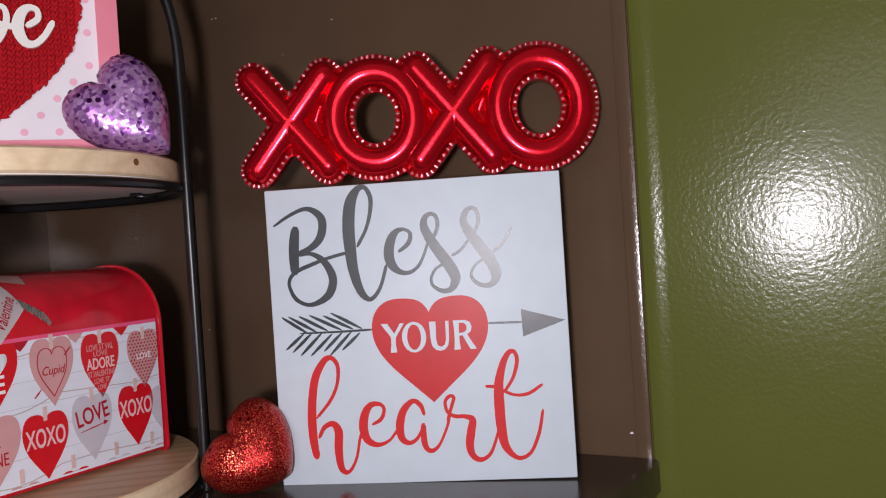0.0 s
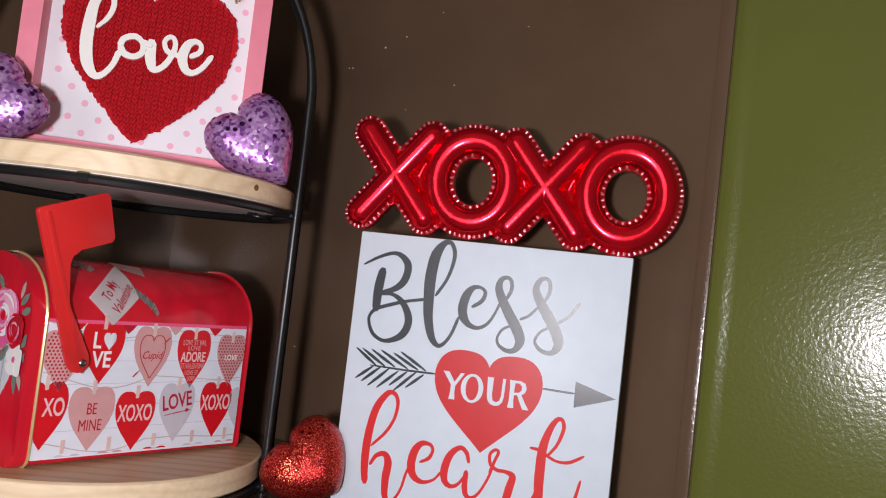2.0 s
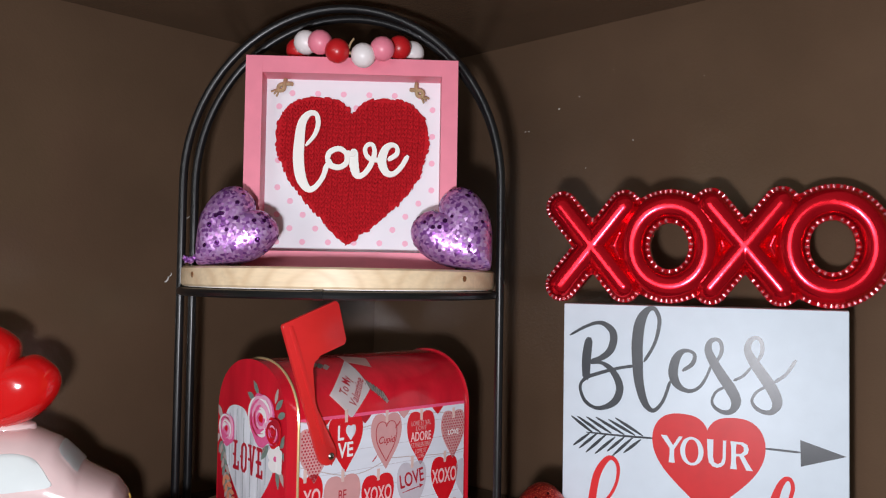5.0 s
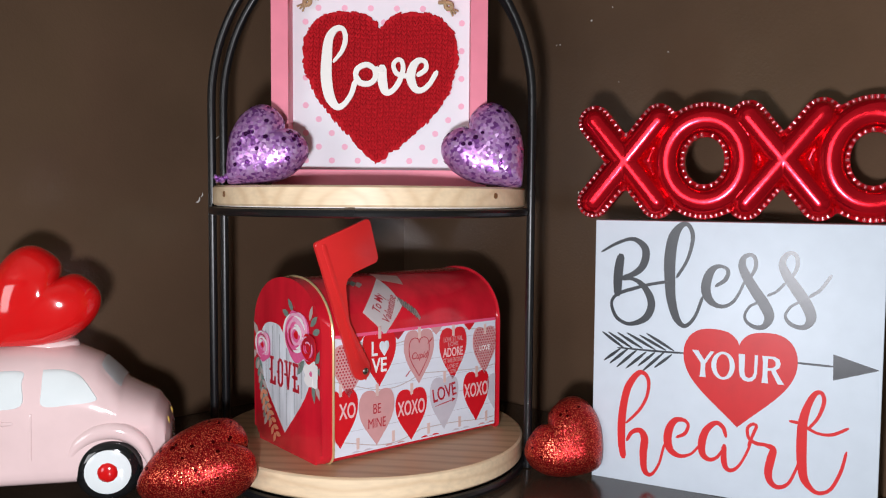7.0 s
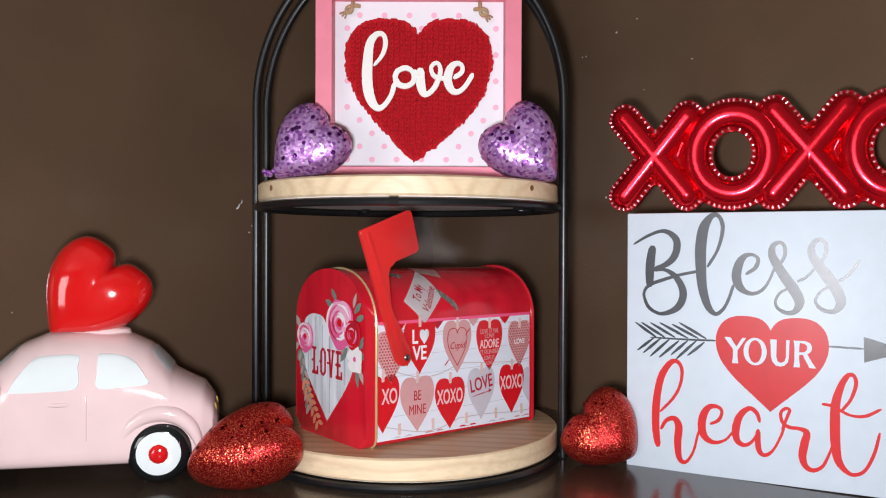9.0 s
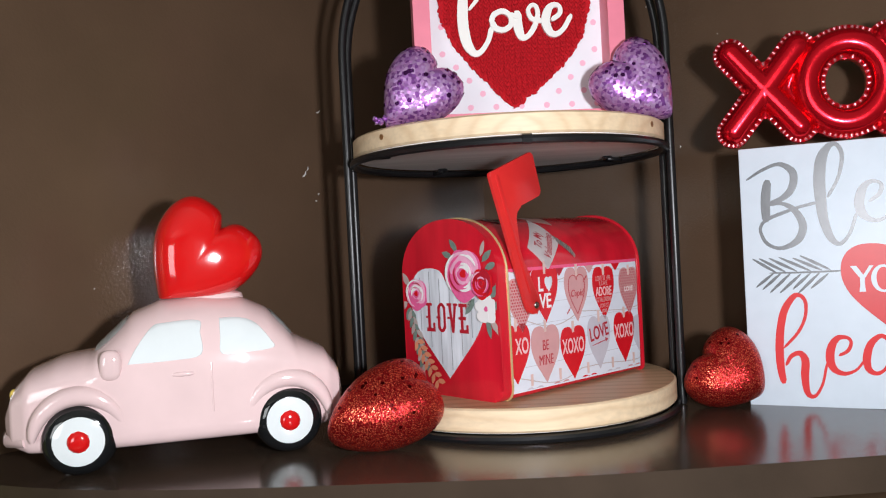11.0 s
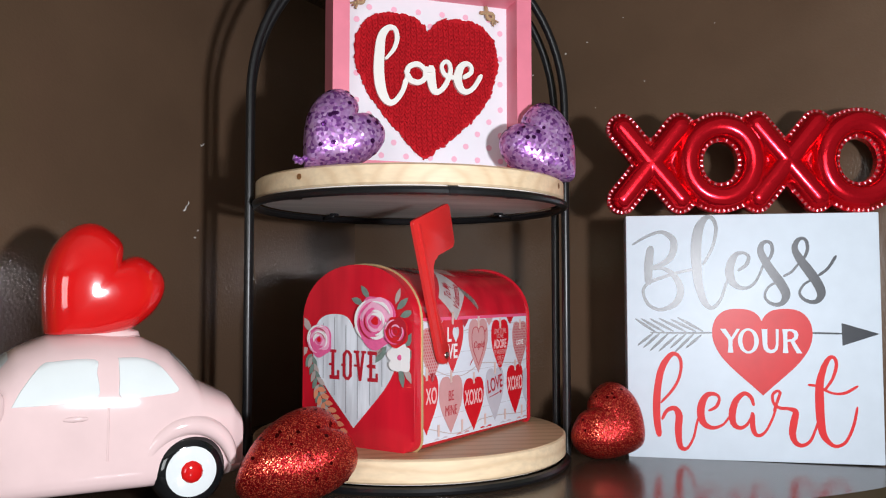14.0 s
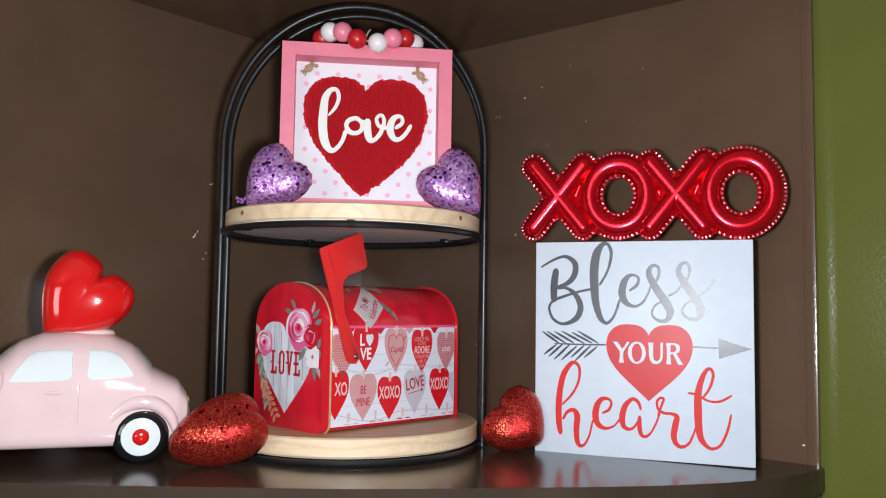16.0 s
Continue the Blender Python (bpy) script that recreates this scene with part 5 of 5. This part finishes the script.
def printed_lid():
    """Drawn with y from the lid's near edge and z up."""
    def put(name, outline, mat, lift, label="", parent=mail_lid):
        return part(name, prism([(min(max(y - 0.0055, 0.0008), WIDE - 0.0008), q) for y, q in outline], 0.00012, at=lambda y, q, d: (FRONT - lift - d, y, q)), mat, parent, label, False)

    def arc(cy, cz, ry, rz, a0, a1, w, mat, lift, parent):
        pts = []
        for i in range(7):
            a = radians(a0 + (a1 - a0) * i / 6)
            pts.append((-(cy + ry * math.cos(a)), cz + rz * math.sin(a), w * (0.35 + 0.65 * math.sin(math.pi * i / 6))))
        bm = brush(pts, 0.00012, None, lift, 3)
        for v in bm.verts:
            v.co = Vector((FRONT + v.co.y, -v.co.x - 0.0055, v.co.z))
        part("petal_stroke", bm, mat, parent, "", False)

    def blob(cy, cz, ry, rz, lobes, depth, n=40):
        return [(cy + ry * (1 + depth * math.cos(lobes * 2 * math.pi * i / n)) * math.cos(2 * math.pi * i / n), cz + rz * (1 + depth * math.cos(lobes * 2 * math.pi * i / n + 1)) * math.sin(2 * math.pi * i / n)) for i in range(n)]

    def leaf(y, z, length, wide, deg, tone, lift):
        c, s = math.cos(radians(deg)), math.sin(radians(deg))
        pts = [(t, w) for t, w in ((0, 0), (0.25, 0.42), (0.55, 0.5), (0.8, 0.3), (1, 0), (0.8, -0.3), (0.55, -0.5), (0.25, -0.42))]
        put("printed_leaf", [(y - (t * length * c - w * wide * s), z + t * length * s + w * wide * c) for t, w in pts], PRINT[tone], lift, {"leaf": "grey green printed leaf", "fern": "copper printed fern leaf", "line": "grey printed leaf"}[tone])

    h = put("plank_heart", [(2 * 0.0585 - y, z) for y, z in heart(0.081, 0.082, 64, (0.0585, 0.0545), 0.13)], PRINT["plank"], 0.0002, "white plank-textured printed heart")
    for y, a, b in ((0.0875, 0.048, 0.089), (0.0765, 0.036, 0.0935), (0.0655, 0.024, 0.088), (0.0545, 0.020, 0.086), (0.0430, 0.031, 0.0935), (0.0320, 0.045, 0.091)):
        put("plank_joint", [(y, a), (y + 0.0007, a), (y + 0.0007, b), (y, b)], PRINT["plankline"], 0.00036, "", h)
    slab_word("LOVE", 0.0527, 0.0480, 0.0218, 0.0088, 0.0120, h)
    # leaves first, then flowers above them
    for y, z, L, W, d, tone in ((0.044, 0.108, 0.012, 0.005, 130, "leaf"), (0.050, 0.104, 0.011, 0.005, 160, "leaf"), (0.019, 0.100, 0.013, 0.005, 40, "leaf"), (0.016, 0.095, 0.012, 0.005, 20, "leaf"), (0.020, 0.104, 0.012, 0.004, 70, "line"), (0.012, 0.074, 0.014, 0.006, 50, "leaf"), (0.010, 0.069, 0.012, 0.006, 0, "leaf"), (0.016, 0.060, 0.015, 0.005, -80, "leaf"), (0.013, 0.060, 0.014, 0.005, -55, "line"), (0.028, 0.074, 0.016, 0.006, -130, "leaf"), (0.032, 0.078, 0.012, 0.005, -110, "line"), (0.100, 0.083, 0.013, 0.006, 130, "line"), (0.103, 0.070, 0.012, 0.006, -150, "line"), (0.099, 0.066, 0.012, 0.006, -120, "leaf")):
        leaf(y, z, L, W, d, tone, 0.0007)
    for k in range(9):
        y, z = 0.0985 - 0.0016 * k, 0.064 - 0.0052 * k
        for d in (-115, -35 if k > 2 else -60):
            leaf(y, z, 0.010, 0.0042, d, "leaf" if (k + (d > -100)) % 2 else "line", 0.0008 + 0.00002 * k)
    for k in range(7):
        y, z = 0.0930 - 0.0036 * k, 0.040 - 0.0048 * k
        for d in (-5, -110):
            leaf(y, z, 0.0085, 0.0040, d, "fern", 0.0011 + 0.00002 * k)
    rng = random.Random(21)
    for n, (cy, cz, r, tone, pale, mid) in enumerate(((0.0370, 0.0905, 0.0185, "rose", "roselight", "red"), (0.0905, 0.0760, 0.0118, "rose", "roselight", "red"), (0.0178, 0.0842, 0.0105, "red", "ink", "ink"))):
        up = 0.0014 + (0.0013 if n == 2 else 0)
        f = put("printed_rose", blob(cy, cz, r, r * 1.03, 5, 0.06), PRINT[tone], up, "pink printed rose" if tone == "rose" else "red printed rose")
        for q, (dy, dz, k, m) in enumerate(((-0.10, 0.14, 0.80, pale), (0.12, -0.06, 0.62, tone), (-0.06, 0.10, 0.46, pale), (0.04, 0.04, 0.30, tone), (0.02, 0.06, 0.17, mid))):
            put("petal", blob(cy + r * dy, cz + r * dz, r * k, r * k * 0.96, 3 + q % 2, 0.11), PRINT[m], up + 0.00014 * (q + 1), "", f)
        for q in range(11):
            a0, k = rng.uniform(0, 360), 0.30 + 0.64 * q / 10
            tint = (("white", "roselight", "white", "ink")[q % 4]) if tone == "rose" else ("rose", "ink", "roselight")[q % 3]
            arc(cy + r * 0.03, cz + r * 0.05, r * k, r * k * 0.95, a0, a0 + rng.uniform(70, 130), r * (0.13 if tint != "ink" else 0.07), PRINT[tint], up + 0.0009 + 0.00002 * q, f)
    fl = None
    for k in range(5):
        a = radians(72 * k + 18)
        o = blob(0.0150 + 0.0058 * math.cos(a), 0.0665 + 0.0062 * math.sin(a), 0.0058, 0.0050, 3, 0.10, 20)
        if fl is None:
            fl = put("printed_flower", o, PRINT["white"], 0.0020, "white printed blossom")
        else:
            put("petal", o, PRINT["white"], 0.0020 + 0.00013 * k, "", fl)
    put("flower_eye", blob(0.0150, 0.0665, 0.0018, 0.0020, 3, 0.1, 12), PRINT["rose"], 0.0028, "", fl)


printed_lid()

# ---- small chips in the wall paint ----


def chips():
    rng = random.Random(9)
    side, back = bpy.data.objects["wall_side"], bpy.data.objects["wall_back"]
    for wall, spots in ((side, ((0.266, 0.217, 0.0075, 55), (0.262, 0.222, 0.0045, 70), (0.2535, 0.191, 0.0018, 0), (0.246, 0.279, 0.0055, 25), (0.250, 0.198, 0.0018, 20), (0.476, 0.121, 0.0012, 0))),
                        (back, ((0.2565, 0.227, 0.0022, 80), (0.231, 0.373, 0.0016, 0), (0.268, 0.391, 0.0022, 20), (0.2265, 0.373, 0.0014, 0), (0.2917, 0.400, 0.0016, 0), (0.351, 0.3515, 0.0014, 0), (0.1998, 0.095, 0.0014, 0), (0.5790, 0.017, 0.0026, 0), (0.30, 0.33, 0.001, 0), (0.42, 0.40, 0.001, 0), (0.33, 0.42, 0.001, 0)))):
        for s, z, size, deg in spots:
            long = size > 0.003
            pts = []
            for k in range(9):
                a = 2 * math.pi * k / 9
                r = size / 2 * rng.uniform(0.7, 1.2)
                p = Vector((r * math.cos(a), r * math.sin(a) * (0.22 if long else 0.7) + (0.12 * size * math.cos(2 * a) if long else 0)))
                p.rotate(Matrix.Rotation(radians(deg), 2))
                pts.append((p.x, p.y))
            if wall is side:
                bm = prism(pts, 0.0004, at=lambda x, y, d: NICHE @ Vector((d, s - x, z + y)))
            else:
                bm = prism(pts, 0.0004, at=lambda x, y, d: NICHE @ Vector((s + x, d, z + y)))
            part("paint_chip", bm, CHIP, wall, "pale chip in the brown paint", False)


chips()
